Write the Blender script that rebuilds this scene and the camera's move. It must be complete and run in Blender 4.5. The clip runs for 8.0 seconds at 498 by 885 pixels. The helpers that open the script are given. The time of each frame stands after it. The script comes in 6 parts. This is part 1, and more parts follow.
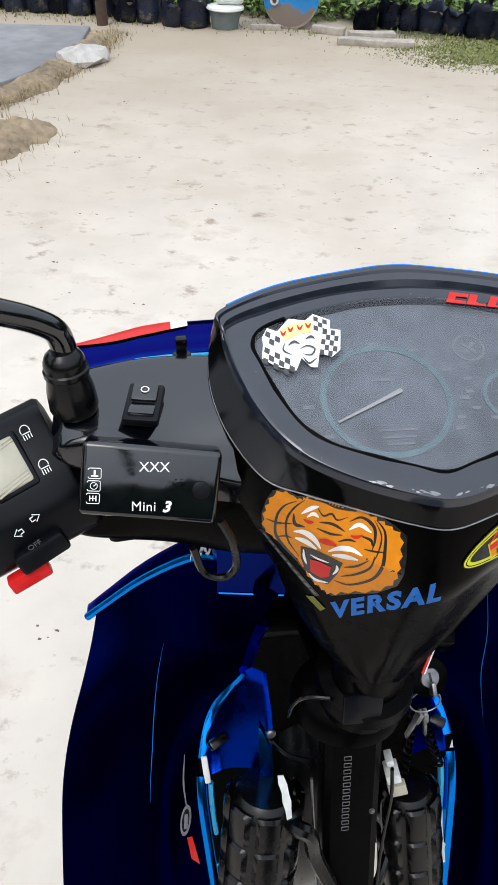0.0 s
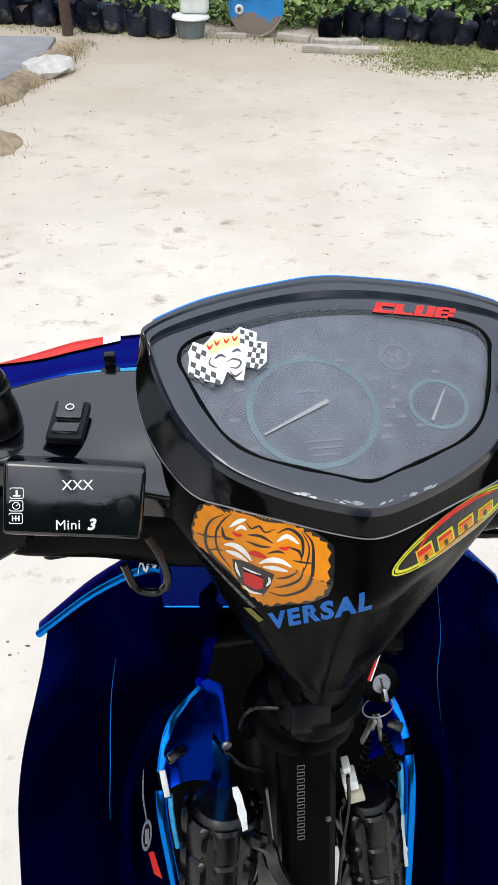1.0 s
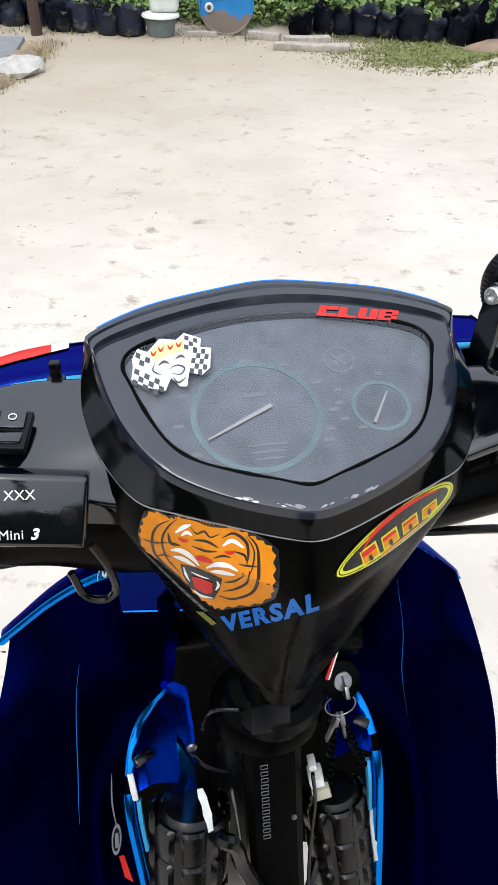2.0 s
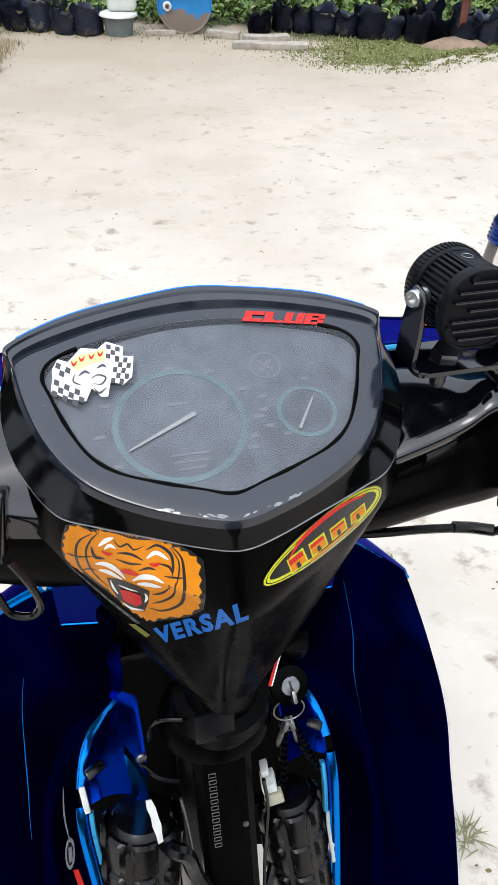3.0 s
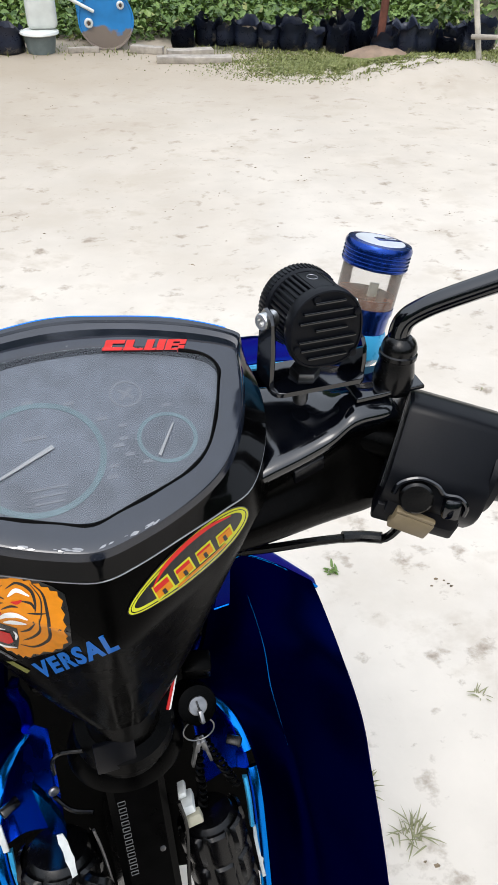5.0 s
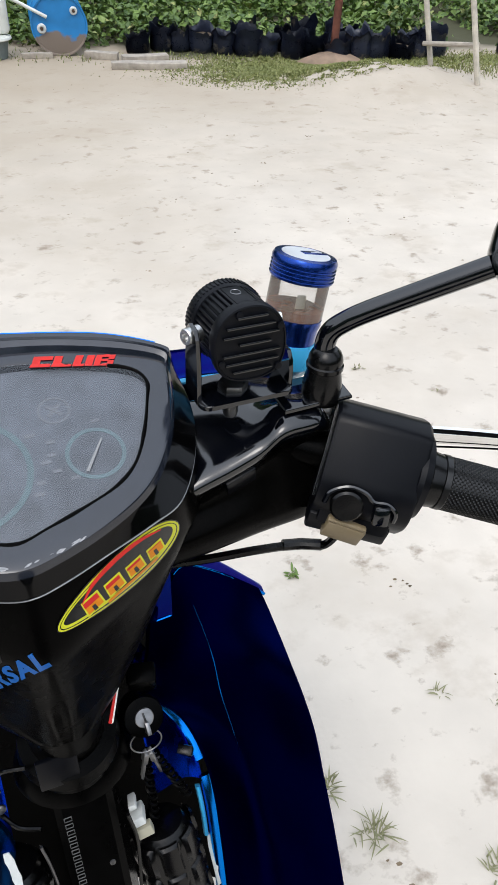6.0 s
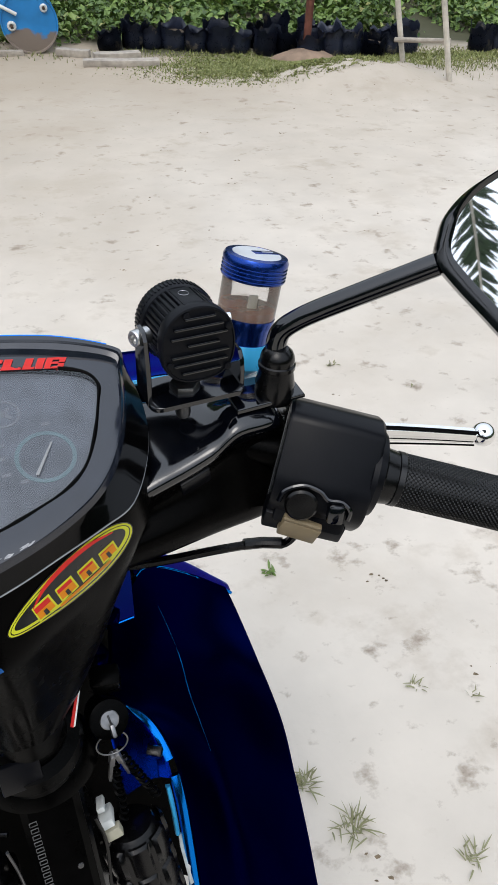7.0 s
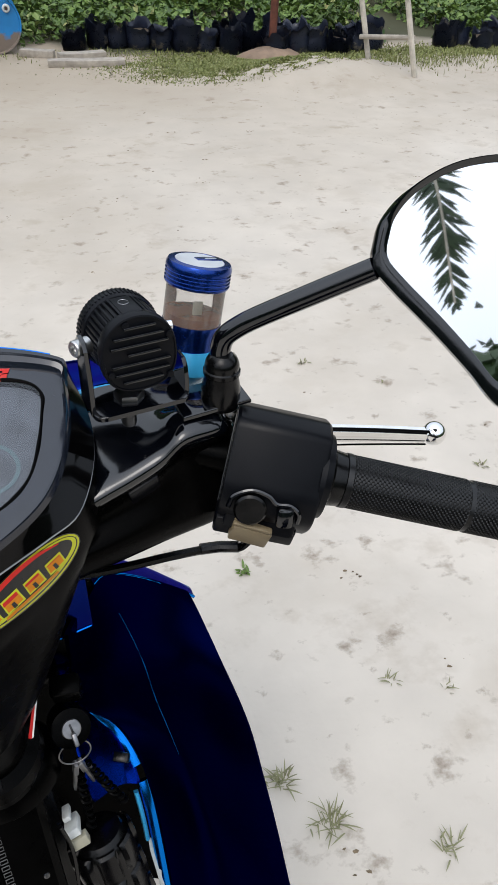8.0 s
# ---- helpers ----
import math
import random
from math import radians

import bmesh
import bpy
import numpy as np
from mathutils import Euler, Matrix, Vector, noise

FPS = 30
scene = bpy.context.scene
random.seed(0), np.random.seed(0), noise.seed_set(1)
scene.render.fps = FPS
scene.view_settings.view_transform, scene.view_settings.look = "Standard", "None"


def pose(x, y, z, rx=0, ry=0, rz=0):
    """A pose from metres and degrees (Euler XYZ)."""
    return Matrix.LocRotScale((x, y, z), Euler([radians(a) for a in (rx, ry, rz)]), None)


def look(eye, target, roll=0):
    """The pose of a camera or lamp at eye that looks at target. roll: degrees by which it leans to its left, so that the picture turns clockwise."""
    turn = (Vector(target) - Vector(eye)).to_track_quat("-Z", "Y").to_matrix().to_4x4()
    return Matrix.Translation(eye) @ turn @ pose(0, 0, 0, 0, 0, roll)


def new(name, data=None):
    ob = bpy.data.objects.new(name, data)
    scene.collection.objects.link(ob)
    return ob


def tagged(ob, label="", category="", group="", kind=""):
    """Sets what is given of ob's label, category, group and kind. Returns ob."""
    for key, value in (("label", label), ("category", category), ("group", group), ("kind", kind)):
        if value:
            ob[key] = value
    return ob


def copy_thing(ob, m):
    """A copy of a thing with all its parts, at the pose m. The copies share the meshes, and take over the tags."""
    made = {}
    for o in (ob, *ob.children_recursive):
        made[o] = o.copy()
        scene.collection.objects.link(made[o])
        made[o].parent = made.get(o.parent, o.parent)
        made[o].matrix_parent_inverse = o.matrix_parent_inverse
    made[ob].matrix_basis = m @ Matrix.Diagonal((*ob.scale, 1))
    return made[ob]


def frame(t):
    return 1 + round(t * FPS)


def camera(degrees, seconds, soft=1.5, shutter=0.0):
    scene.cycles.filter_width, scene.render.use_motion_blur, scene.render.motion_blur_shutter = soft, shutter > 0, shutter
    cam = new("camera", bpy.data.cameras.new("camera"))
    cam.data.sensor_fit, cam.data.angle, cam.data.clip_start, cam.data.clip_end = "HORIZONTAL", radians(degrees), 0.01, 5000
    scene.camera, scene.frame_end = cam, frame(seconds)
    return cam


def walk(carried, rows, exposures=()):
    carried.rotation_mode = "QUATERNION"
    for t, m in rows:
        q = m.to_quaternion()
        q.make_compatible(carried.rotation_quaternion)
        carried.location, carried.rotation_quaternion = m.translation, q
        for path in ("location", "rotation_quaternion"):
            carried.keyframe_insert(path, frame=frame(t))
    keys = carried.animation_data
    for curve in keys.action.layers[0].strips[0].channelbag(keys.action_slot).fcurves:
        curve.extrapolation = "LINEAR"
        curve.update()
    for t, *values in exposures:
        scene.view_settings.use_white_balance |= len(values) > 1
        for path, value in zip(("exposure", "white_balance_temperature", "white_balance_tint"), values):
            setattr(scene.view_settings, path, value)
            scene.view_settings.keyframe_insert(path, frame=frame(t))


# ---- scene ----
cam = camera(38.2, 8.0, 1.0)
PATH = [  # seconds, eye, target, roll
    (0, (0.114, 0.076, 1.251), (0.009, 1.566, -0.079), 2.2),
    (0.5, (0.126, 0.078, 1.252), (0.057, 1.575, -0.072), 2.5),
    (1, (0.14, 0.08, 1.255), (0.088, 1.585, -0.061), 2.0),
    (1.5, (0.15, 0.081, 1.257), (0.118, 1.584, -0.063), 1.9),
    (2.8, (0.177, 0.082, 1.263), (0.235, 1.586, -0.055), 2.3),
    (3, (0.183, 0.088, 1.261), (0.256, 1.589, -0.058), 2.4),
    (3.5, (0.197, 0.087, 1.264), (0.298, 1.591, -0.051), 2.1),
    (4, (0.21, 0.087, 1.268), (0.349, 1.596, -0.037), 2.0),
    (5.5, (0.241, 0.088, 1.274), (0.479, 1.596, -0.018), 2.2),
    (6, (0.251, 0.085, 1.278), (0.541, 1.59, -0.008), 2.8),
    (6.5, (0.259, 0.083, 1.278), (0.575, 1.579, -0.011), 3.0),
    (7, (0.267, 0.083, 1.28), (0.606, 1.574, -0.009), 3.0),
    (7.5, (0.275, 0.084, 1.281), (0.643, 1.566, -0.011), 3.1),
    (8, (0.285, 0.081, 1.285), (0.681, 1.557, -0.006), 2.9),
]
walk(cam, [(t, look(eye, target, roll)) for t, eye, target, roll in PATH],
     [(0, .16), (1.5, .31), (3.5, .32), (5.5, .17), (6.5, -.01), (8, -.19)])

from mathutils.bvhtree import BVHTree

# ---- world, sun, exposure ----
world = bpy.data.worlds.new("overcast_sky")
scene.world = world
world.use_nodes = True
wn, wl = world.node_tree.nodes, world.node_tree.links
sky = wn.new("ShaderNodeTexSky")
sky.sky_type, sky.sun_disc = "NISHITA", False
sky.sun_elevation, sky.sun_rotation = radians(58), radians(205)
sky.air_density, sky.dust_density, sky.ozone_density = 1.0, 3.0, 1.0
grey = wn.new("ShaderNodeHueSaturation")
grey.inputs["Saturation"].default_value = 0.60
wl.new(sky.outputs[0], grey.inputs["Color"])
# a cloud cover: brighter overhead than at the horizon
where, axis, rise, lit = wn.new("ShaderNodeTexCoord"), wn.new("ShaderNodeSeparateXYZ"), wn.new("ShaderNodeMapRange"), wn.new("ShaderNodeVectorMath")
wl.new(where.outputs["Generated"], axis.inputs[0])
rise.inputs[1].default_value, rise.inputs[2].default_value, rise.inputs[3].default_value, rise.inputs[4].default_value = 0.0, 1.0, 0.75, 2.0
wl.new(axis.outputs[2], rise.inputs[0])
lit.operation = "SCALE"
cloud = wn.new("ShaderNodeMix")
cloud.data_type = "RGBA"
cloud.inputs[0].default_value = 0.55
wl.new(grey.outputs[0], cloud.inputs[6])
cloud.inputs[7].default_value = (6.3, 6.9, 7.7, 1)
wl.new(cloud.outputs[2], lit.inputs[0])
wl.new(rise.outputs[0], lit.inputs["Scale"])
wl.new(lit.outputs[0], wn["Background"].inputs["Color"])
wn["Background"].inputs["Strength"].default_value = 0.165

sun = new("sun", bpy.data.lights.new("sun", "SUN"))
sun.data.energy, sun.data.angle, sun.data.color = 0.6, radians(25), (1.0, 0.97, 0.94)
sun.matrix_world = look((-2, -4, 8), (0, 0, 0))


# ---- materials ----
def material(name, base, rough=0.5, metal=0.0, coat=0.0, vary=0.12, scale=60.0, bump=0.0, bump_scale=200.0, tint=None, rough_vary=0.08, spec=0.5, edge=None):
    """A surface with grain and stains at two scales, on object coordinates."""
    m = bpy.data.materials.new(name)
    m.use_nodes = True
    n, l = m.node_tree.nodes, m.node_tree.links
    b = n["Principled BSDF"]
    co = n.new("ShaderNodeTexCoord")
    fine, broad = n.new("ShaderNodeTexNoise"), n.new("ShaderNodeTexNoise")
    fine.inputs["Scale"].default_value, broad.inputs["Scale"].default_value = scale, scale / 7
    fine.inputs["Detail"].default_value = broad.inputs["Detail"].default_value = 5
    for t in (fine, broad):
        l.new(co.outputs["Object"], t.inputs["Vector"])
    both = n.new("ShaderNodeMix")
    both.data_type = "FLOAT"
    both.inputs[0].default_value = 0.5
    l.new(fine.outputs[0], both.inputs[2])
    l.new(broad.outputs[0], both.inputs[3])
    ramp = n.new("ShaderNodeValToRGB")
    dark = [c * (1 - vary) for c in (tint or base)]
    light = [min(1, c * (1 + vary)) for c in base]
    ramp.color_ramp.elements[0].position, ramp.color_ramp.elements[1].position = 0.36, 0.64
    ramp.color_ramp.elements[0].color, ramp.color_ramp.elements[1].color = (*dark, 1), (*light, 1)
    l.new(both.outputs[0], ramp.inputs[0])
    l.new(ramp.outputs[0], b.inputs["Base Color"])
    rr = n.new("ShaderNodeMapRange")
    rr.inputs[1].default_value, rr.inputs[2].default_value = 0.35, 0.65
    rr.inputs[3].default_value, rr.inputs[4].default_value = max(0.02, rough - rough_vary), min(1, rough + rough_vary)
    l.new(both.outputs[0], rr.inputs[0])
    l.new(rr.outputs[0], b.inputs["Roughness"])
    b.inputs["Metallic"].default_value = metal
    b.inputs["Coat Weight"].default_value = coat
    b.inputs["Coat Roughness"].default_value = 0.06
    b.inputs["Specular IOR Level"].default_value = spec
    if edge:
        b.inputs["Specular Tint"].default_value = (*edge, 1)
    if bump:
        bt, bn = n.new("ShaderNodeTexNoise"), n.new("ShaderNodeBump")
        bt.inputs["Scale"].default_value, bt.inputs["Detail"].default_value = bump_scale, 4
        l.new(co.outputs["Object"], bt.inputs["Vector"])
        l.new(bt.outputs[0], bn.inputs["Height"])
        bn.inputs["Strength"].default_value, bn.inputs["Distance"].default_value = bump, 0.002
        l.new(bn.outputs[0], b.inputs["Normal"])
    return m


def scuffed(name, base, rough, scuff, level, scale, coat=0.0, metal=0.0):
    """Glossy paint with pale scuffs and pits worn through it."""
    m = material(name, base, rough, metal, coat, 0.2, 90)
    n, l = m.node_tree.nodes, m.node_tree.links
    b = n["Principled BSDF"]
    co = n.new("ShaderNodeTexCoord")
    t = n.new("ShaderNodeTexNoise")
    t.inputs["Scale"].default_value, t.inputs["Detail"].default_value, t.inputs["Roughness"].default_value = scale, 8, 0.7
    l.new(co.outputs["Object"], t.inputs["Vector"])
    r = n.new("ShaderNodeValToRGB")
    r.color_ramp.elements[0].position, r.color_ramp.elements[1].position = level, level + 0.05
    l.new(t.outputs[0], r.inputs[0])
    mix = n.new("ShaderNodeMix")
    mix.data_type = "RGBA"
    old = b.inputs["Base Color"].links[0].from_socket
    l.new(r.outputs[0], mix.inputs[0])
    l.new(old, mix.inputs[6])
    mix.inputs[7].default_value = (*scuff, 1)
    l.new(mix.outputs[2], b.inputs["Base Color"])
    bn = n.new("ShaderNodeBump")
    bn.inputs["Strength"].default_value, bn.inputs["Distance"].default_value, bn.invert = 0.4, 0.0006, True
    l.new(r.outputs[0], bn.inputs["Height"])
    l.new(bn.outputs[0], b.inputs["Normal"])
    return m


GLOSS_BLACK = scuffed("gloss_black_plastic", (0.0014, 0.0018, 0.0032), 0.10, (0.02, 0.02, 0.022), 0.68, 160)
GLOSS_BLACK.node_tree.nodes["Principled BSDF"].inputs["Specular IOR Level"].default_value = 0.85
# bluish base carries some reflected sky; the pale scuffs are wear
BEZEL_BLACK = scuffed("worn_black_bezel", (0.010, 0.013, 0.021), 0.15, (0.09, 0.09, 0.09), 0.665, 210)
BEZEL_BLACK.node_tree.nodes["Principled BSDF"].inputs["Specular IOR Level"].default_value = 0.75
# darker copy of the surround's black, for a skirt that reflects only dark
SKIRT_BLACK = material("shaded_black_gloss", (0.0012, 0.0012, 0.0014), 0.10, 0, 0, 0.2, 70, spec=0.22)
PANEL_BLACK = material("satin_black_cover", (0.0014, 0.0013, 0.0012), 0.26, 0, 0, 0.2, 70, 0.03, 500, spec=0.028)
MATT_BLACK = material("matt_black_plastic", (0.0022, 0.0026, 0.0042), 0.36, 0, 0, 0.2, 80, 0.03, 900, spec=0.17)
# near-black with almost no reflection: deep shade put into the colour
DEEP_BLACK = material("shade_black_metal", (0.0010, 0.0010, 0.0010), 0.30, 0, 0, 0.4, 60, 0.05, 300, spec=0.035)
RUBBER = material("black_rubber", (0.0016, 0.0016, 0.0018), 0.24, 0, 0, 0.2, 120, 0.04, 900, spec=0.30)
GRIP = material("worn_grip_rubber", (0.003, 0.003, 0.0034), 0.32, 0, 0, 0.2, 120, spec=0.45)
# one blue paint in four tones: shaded, lit, half-lit and dim copies
BLUE = material("blue_metallic_paint_shaded", (0.0001, 0.0012, 0.024), 0.36, 1.0, 0.0, 0.03, 9, rough_vary=0.015, edge=(0.02, 0.10, 0.45))
BLUE_LIT = material("blue_metallic_paint_lit", (0.006, 0.21, 0.78), 0.18, 1.0, 0.0, 0.04, 60, edge=(0.3, 0.7, 1.0))
BLUE_MID = material("blue_metallic_paint_half_lit", (0.0015, 0.030, 0.40), 0.25, 1.0, 0.0, 0.06, 60, edge=(0.1, 0.3, 0.8))
BLUE_TOP = material("blue_metallic_paint_dim", (0.0005, 0.009, 0.13), 0.2, 1.0, 0.07, 0.06, 60, edge=(0.1, 0.3, 0.8))
# pinstripe colour, also standing in for lit edges and the reservoir's glow
CYAN_LINE = material("pale_cyan_stripe_and_glow", (0.05, 0.42, 0.75), 0.3, 0.1, 0.2, 0.05, 60)
BLUE_ANOD = material("blue_anodised_aluminium", (0.006, 0.040, 0.25), 0.22, 0.85, 0.2, 0.15, 300)
CHROME = material("polished_aluminium", (0.86, 0.86, 0.85), 0.09, 1.0, 0, 0.06, 90, rough_vary=0.03)
STEEL = material("dull_zinc_steel", (0.26, 0.26, 0.265), 0.38, 1.0, 0, 0.3, 120)
BRIGHT_STEEL = material("bright_zinc", (0.58, 0.58, 0.57), 0.30, 1.0, 0, 0.1, 120)
RED = material("red_plastic", (0.55, 0.012, 0.012), 0.35, 0, 0.2, 0.12, 120, spec=0.18)
CREAM = material("aged_cream_plastic", (0.40, 0.38, 0.29), 0.4, 0, 0, 0.1, 120)
WHITE = material("white_print", (0.80, 0.80, 0.78), 0.45, 0, 0, 0.06, 200)
YELLOW = material("yellow_print", (0.56, 0.56, 0.03), 0.35, 0, 0.1, 0.08, 200, spec=0.18)
OLIVE = material("dull_olive_print", (0.15, 0.15, 0.03), 0.45, 0, 0, 0.15, 200, spec=0.18)
ORANGE = material("orange_print", (0.64, 0.215, 0.008), 0.35, 0, 0.1, 0.12, 200, spec=0.18)
PRINT_RED = material("red_print", (0.54, 0.022, 0.018), 0.35, 0, 0.1, 0.1, 200, spec=0.18)
PRINT_BLACK = material("black_print", (0.006, 0.006, 0.006), 0.3, 0, 0.1, 0.1, 200)
PRINT_BLUE = material("sky_blue_print", (0.003, 0.12, 0.47), 0.35, 0, 0.1, 0.1, 200, spec=0.18)
CHECKER = material("charcoal_print", (0.045, 0.045, 0.05), 0.5, 0, 0, 0.15, 200)
# dial print, face, ring and needle are lightened to carry the cover's haze
GREY_PRINT = material("faint_grey_print", (0.165, 0.182, 0.208), 0.5, 0, 0, 0.15, 200)
DIAL_FACE = material("haze_toned_dial_face", (0.112, 0.130, 0.160), 0.6, 0, 0, 0.3, 90)
DIAL_RING = material("pale_teal_dial_ring", (0.120, 0.188, 0.212), 0.55, 0, 0, 0.2, 120)
STAMP = material("pale_stamped_metal", (0.10, 0.10, 0.10), 0.5, 0.2, 0, 0.2, 200)
NEEDLE = material("ivory_needle", (0.34, 0.35, 0.36), 0.45, 0, 0, 0.08, 200)
NATURAL_PLASTIC = material("milky_connector_plastic", (0.62, 0.64, 0.62), 0.4, 0, 0, 0.12, 150)
TAN = material("tan_switch_plastic", (0.20, 0.155, 0.09), 0.4, 0, 0, 0.12, 150)
LIQUID = material("rusty_brake_fluid", (0.20, 0.062, 0.022), 0.12, 0, 0, 0.4, 80)
SILVER = material("pale_silver_foil", (0.66, 0.68, 0.70), 0.35, 0.25, 0, 0.06, 120)
BAG = scuffed("black_grow_bag_film", (0.016, 0.021, 0.040), 0.32, (0.12, 0.105, 0.085), 0.57, 9)
SOIL = material("dark_soil", (0.06, 0.045, 0.03), 0.9, 0, 0, 0.4, 60, 0.8, 80)
WOOD_GREY = material("weathered_grey_wood", (0.36, 0.32, 0.27), 0.8, 0, 0, 0.3, 25, 0.4, 90)
WOOD_PALE = material("pale_bare_pole", (0.52, 0.48, 0.41), 0.75, 0, 0, 0.25, 25, 0.3, 90)
RUST = material("rusty_red_iron", (0.16, 0.055, 0.035), 0.8, 0.1, 0, 0.4, 30, 0.4, 120)
DARK_WOOD = material("dark_brown_post", (0.07, 0.042, 0.03), 0.8, 0, 0, 0.3, 30, 0.4, 90)
WORN_WHITE = material("worn_pale_sticker", (0.13, 0.14, 0.16), 0.5, 0, 0, 0.3, 120)
STONE = material("broken_grey_stone", (0.42, 0.40, 0.37), 0.85, 0, 0, 0.25, 20, 0.6, 60)
ASPHALT = material("old_grey_concrete_slab", (0.20, 0.20, 0.205), 0.85, 0, 0, 0.25, 8, 0.4, 120)
JERRY = material("translucent_white_plastic", (0.62, 0.64, 0.60), 0.4, 0, 0, 0.12, 12)
BASIN_GREY = material("grey_green_basin", (0.13, 0.16, 0.16), 0.45, 0, 0, 0.2, 20)
DRY_LEAF = material("dry_leaf_litter", (0.16, 0.12, 0.075), 0.85, 0, 0, 0.5, 15)
EARTH = material("brown_leafy_earth", (0.235, 0.180, 0.115), 0.95, 0, 0, 0.45, 22, 0.9, 60)
MOUND = material("clay_heap", (0.24, 0.17, 0.12), 0.9, 0, 0, 0.3, 14, 0.8, 40)


def leaf_material(name, low, high, dry=None):
    """Foliage whose leaves differ one by one."""
    m = material(name, high, 0.55, 0, 0, 0.2, 20)
    n, l = m.node_tree.nodes, m.node_tree.links
    geo, ramp = n.new("ShaderNodeNewGeometry"), n.new("ShaderNodeValToRGB")
    ramp.color_ramp.elements[0].color, ramp.color_ramp.elements[1].color = (*low, 1), (*high, 1)
    if dry:
        e = ramp.color_ramp.elements.new(0.93)
        e.color = (*high, 1)
        ramp.color_ramp.elements[2].color = (*dry, 1)
    l.new(geo.outputs["Random Per Island"], ramp.inputs[0])
    l.new(ramp.outputs[0], n["Principled BSDF"].inputs["Base Color"])
    return m


LEAF = leaf_material("weed_leaves", (0.030, 0.070, 0.010), (0.15, 0.235, 0.045), (0.27, 0.27, 0.09))
LEAF_DARK = leaf_material("shrub_leaves", (0.008, 0.024, 0.006), (0.04, 0.085, 0.018))
GRASS = leaf_material("grass_blades", (0.11, 0.135, 0.03), (0.23, 0.245, 0.075), (0.36, 0.32, 0.16))
TUFT = leaf_material("tuft_blades", (0.13, 0.145, 0.06), (0.29, 0.28, 0.155), (0.42, 0.37, 0.25))
STRAW = leaf_material("dry_straw", (0.20, 0.15, 0.07), (0.34, 0.27, 0.14))
PALM = leaf_material("palm_leaflets", (0.012, 0.03, 0.012), (0.03, 0.06, 0.02))


def clear_cover(name, haze, tone, rough):
    """A clear plastic pane: it lets light through, mirrors by its angle, and has a little haze in it."""
    m = bpy.data.materials.new(name)
    m.use_nodes = True
    n, l = m.node_tree.nodes, m.node_tree.links
    n.remove(n["Principled BSDF"])
    out = n["Material Output"]
    tr, gl, df = n.new("ShaderNodeBsdfTransparent"), n.new("ShaderNodeBsdfGlossy"), n.new("ShaderNodeBsdfDiffuse")
    fr, noise_t, co = n.new("ShaderNodeFresnel"), n.new("ShaderNodeTexNoise"), n.new("ShaderNodeTexCoord")
    fr.inputs["IOR"].default_value = 1.55
    gl.inputs["Roughness"].default_value = rough
    df.inputs["Color"].default_value = (*tone, 1)
    noise_t.inputs["Scale"].default_value, noise_t.inputs["Detail"].default_value = 14, 4
    l.new(co.outputs["Object"], noise_t.inputs["Vector"])
    mr = n.new("ShaderNodeMapRange")
    mr.inputs[3].default_value, mr.inputs[4].default_value = haze * 0.8, haze * 1.2
    l.new(noise_t.outputs[0], mr.inputs[0])
    a, b = n.new("ShaderNodeMixShader"), n.new("ShaderNodeMixShader")
    l.new(mr.outputs[0], a.inputs[0])
    l.new(tr.outputs[0], a.inputs[1])
    l.new(df.outputs[0], a.inputs[2])
    l.new(fr.outputs[0], b.inputs[0])
    l.new(a.outputs[0], b.inputs[1])
    l.new(gl.outputs[0], b.inputs[2])
    l.new(b.outputs[0], out.inputs["Surface"])
    return m


# no haze in the meter pane itself; the dial colours hold it
METER_GLASS = clear_cover("clear_meter_cover", 0.0, (0.44, 0.51, 0.61), 0.02)
TANK_CLEAR = clear_cover("clear_reservoir_wall", 0.15, (0.80, 0.75, 0.67), 0.08)
MIRROR = material("mirror_glass", (0.92, 0.93, 0.93), 0.02, 1.0, 0, 0.01, 20, rough_vary=0.0)


def edge_of(n, l, spot, grain):
    """Distance ahead with a ragged border."""
    add = n.new("ShaderNodeMath")
    add.operation, add.inputs[1].default_value = "MULTIPLY_ADD", 3.0
    l.new(grain.outputs[0], add.inputs[0])
    l.new(spot.outputs[1], add.inputs[2])
    return add.outputs[0]


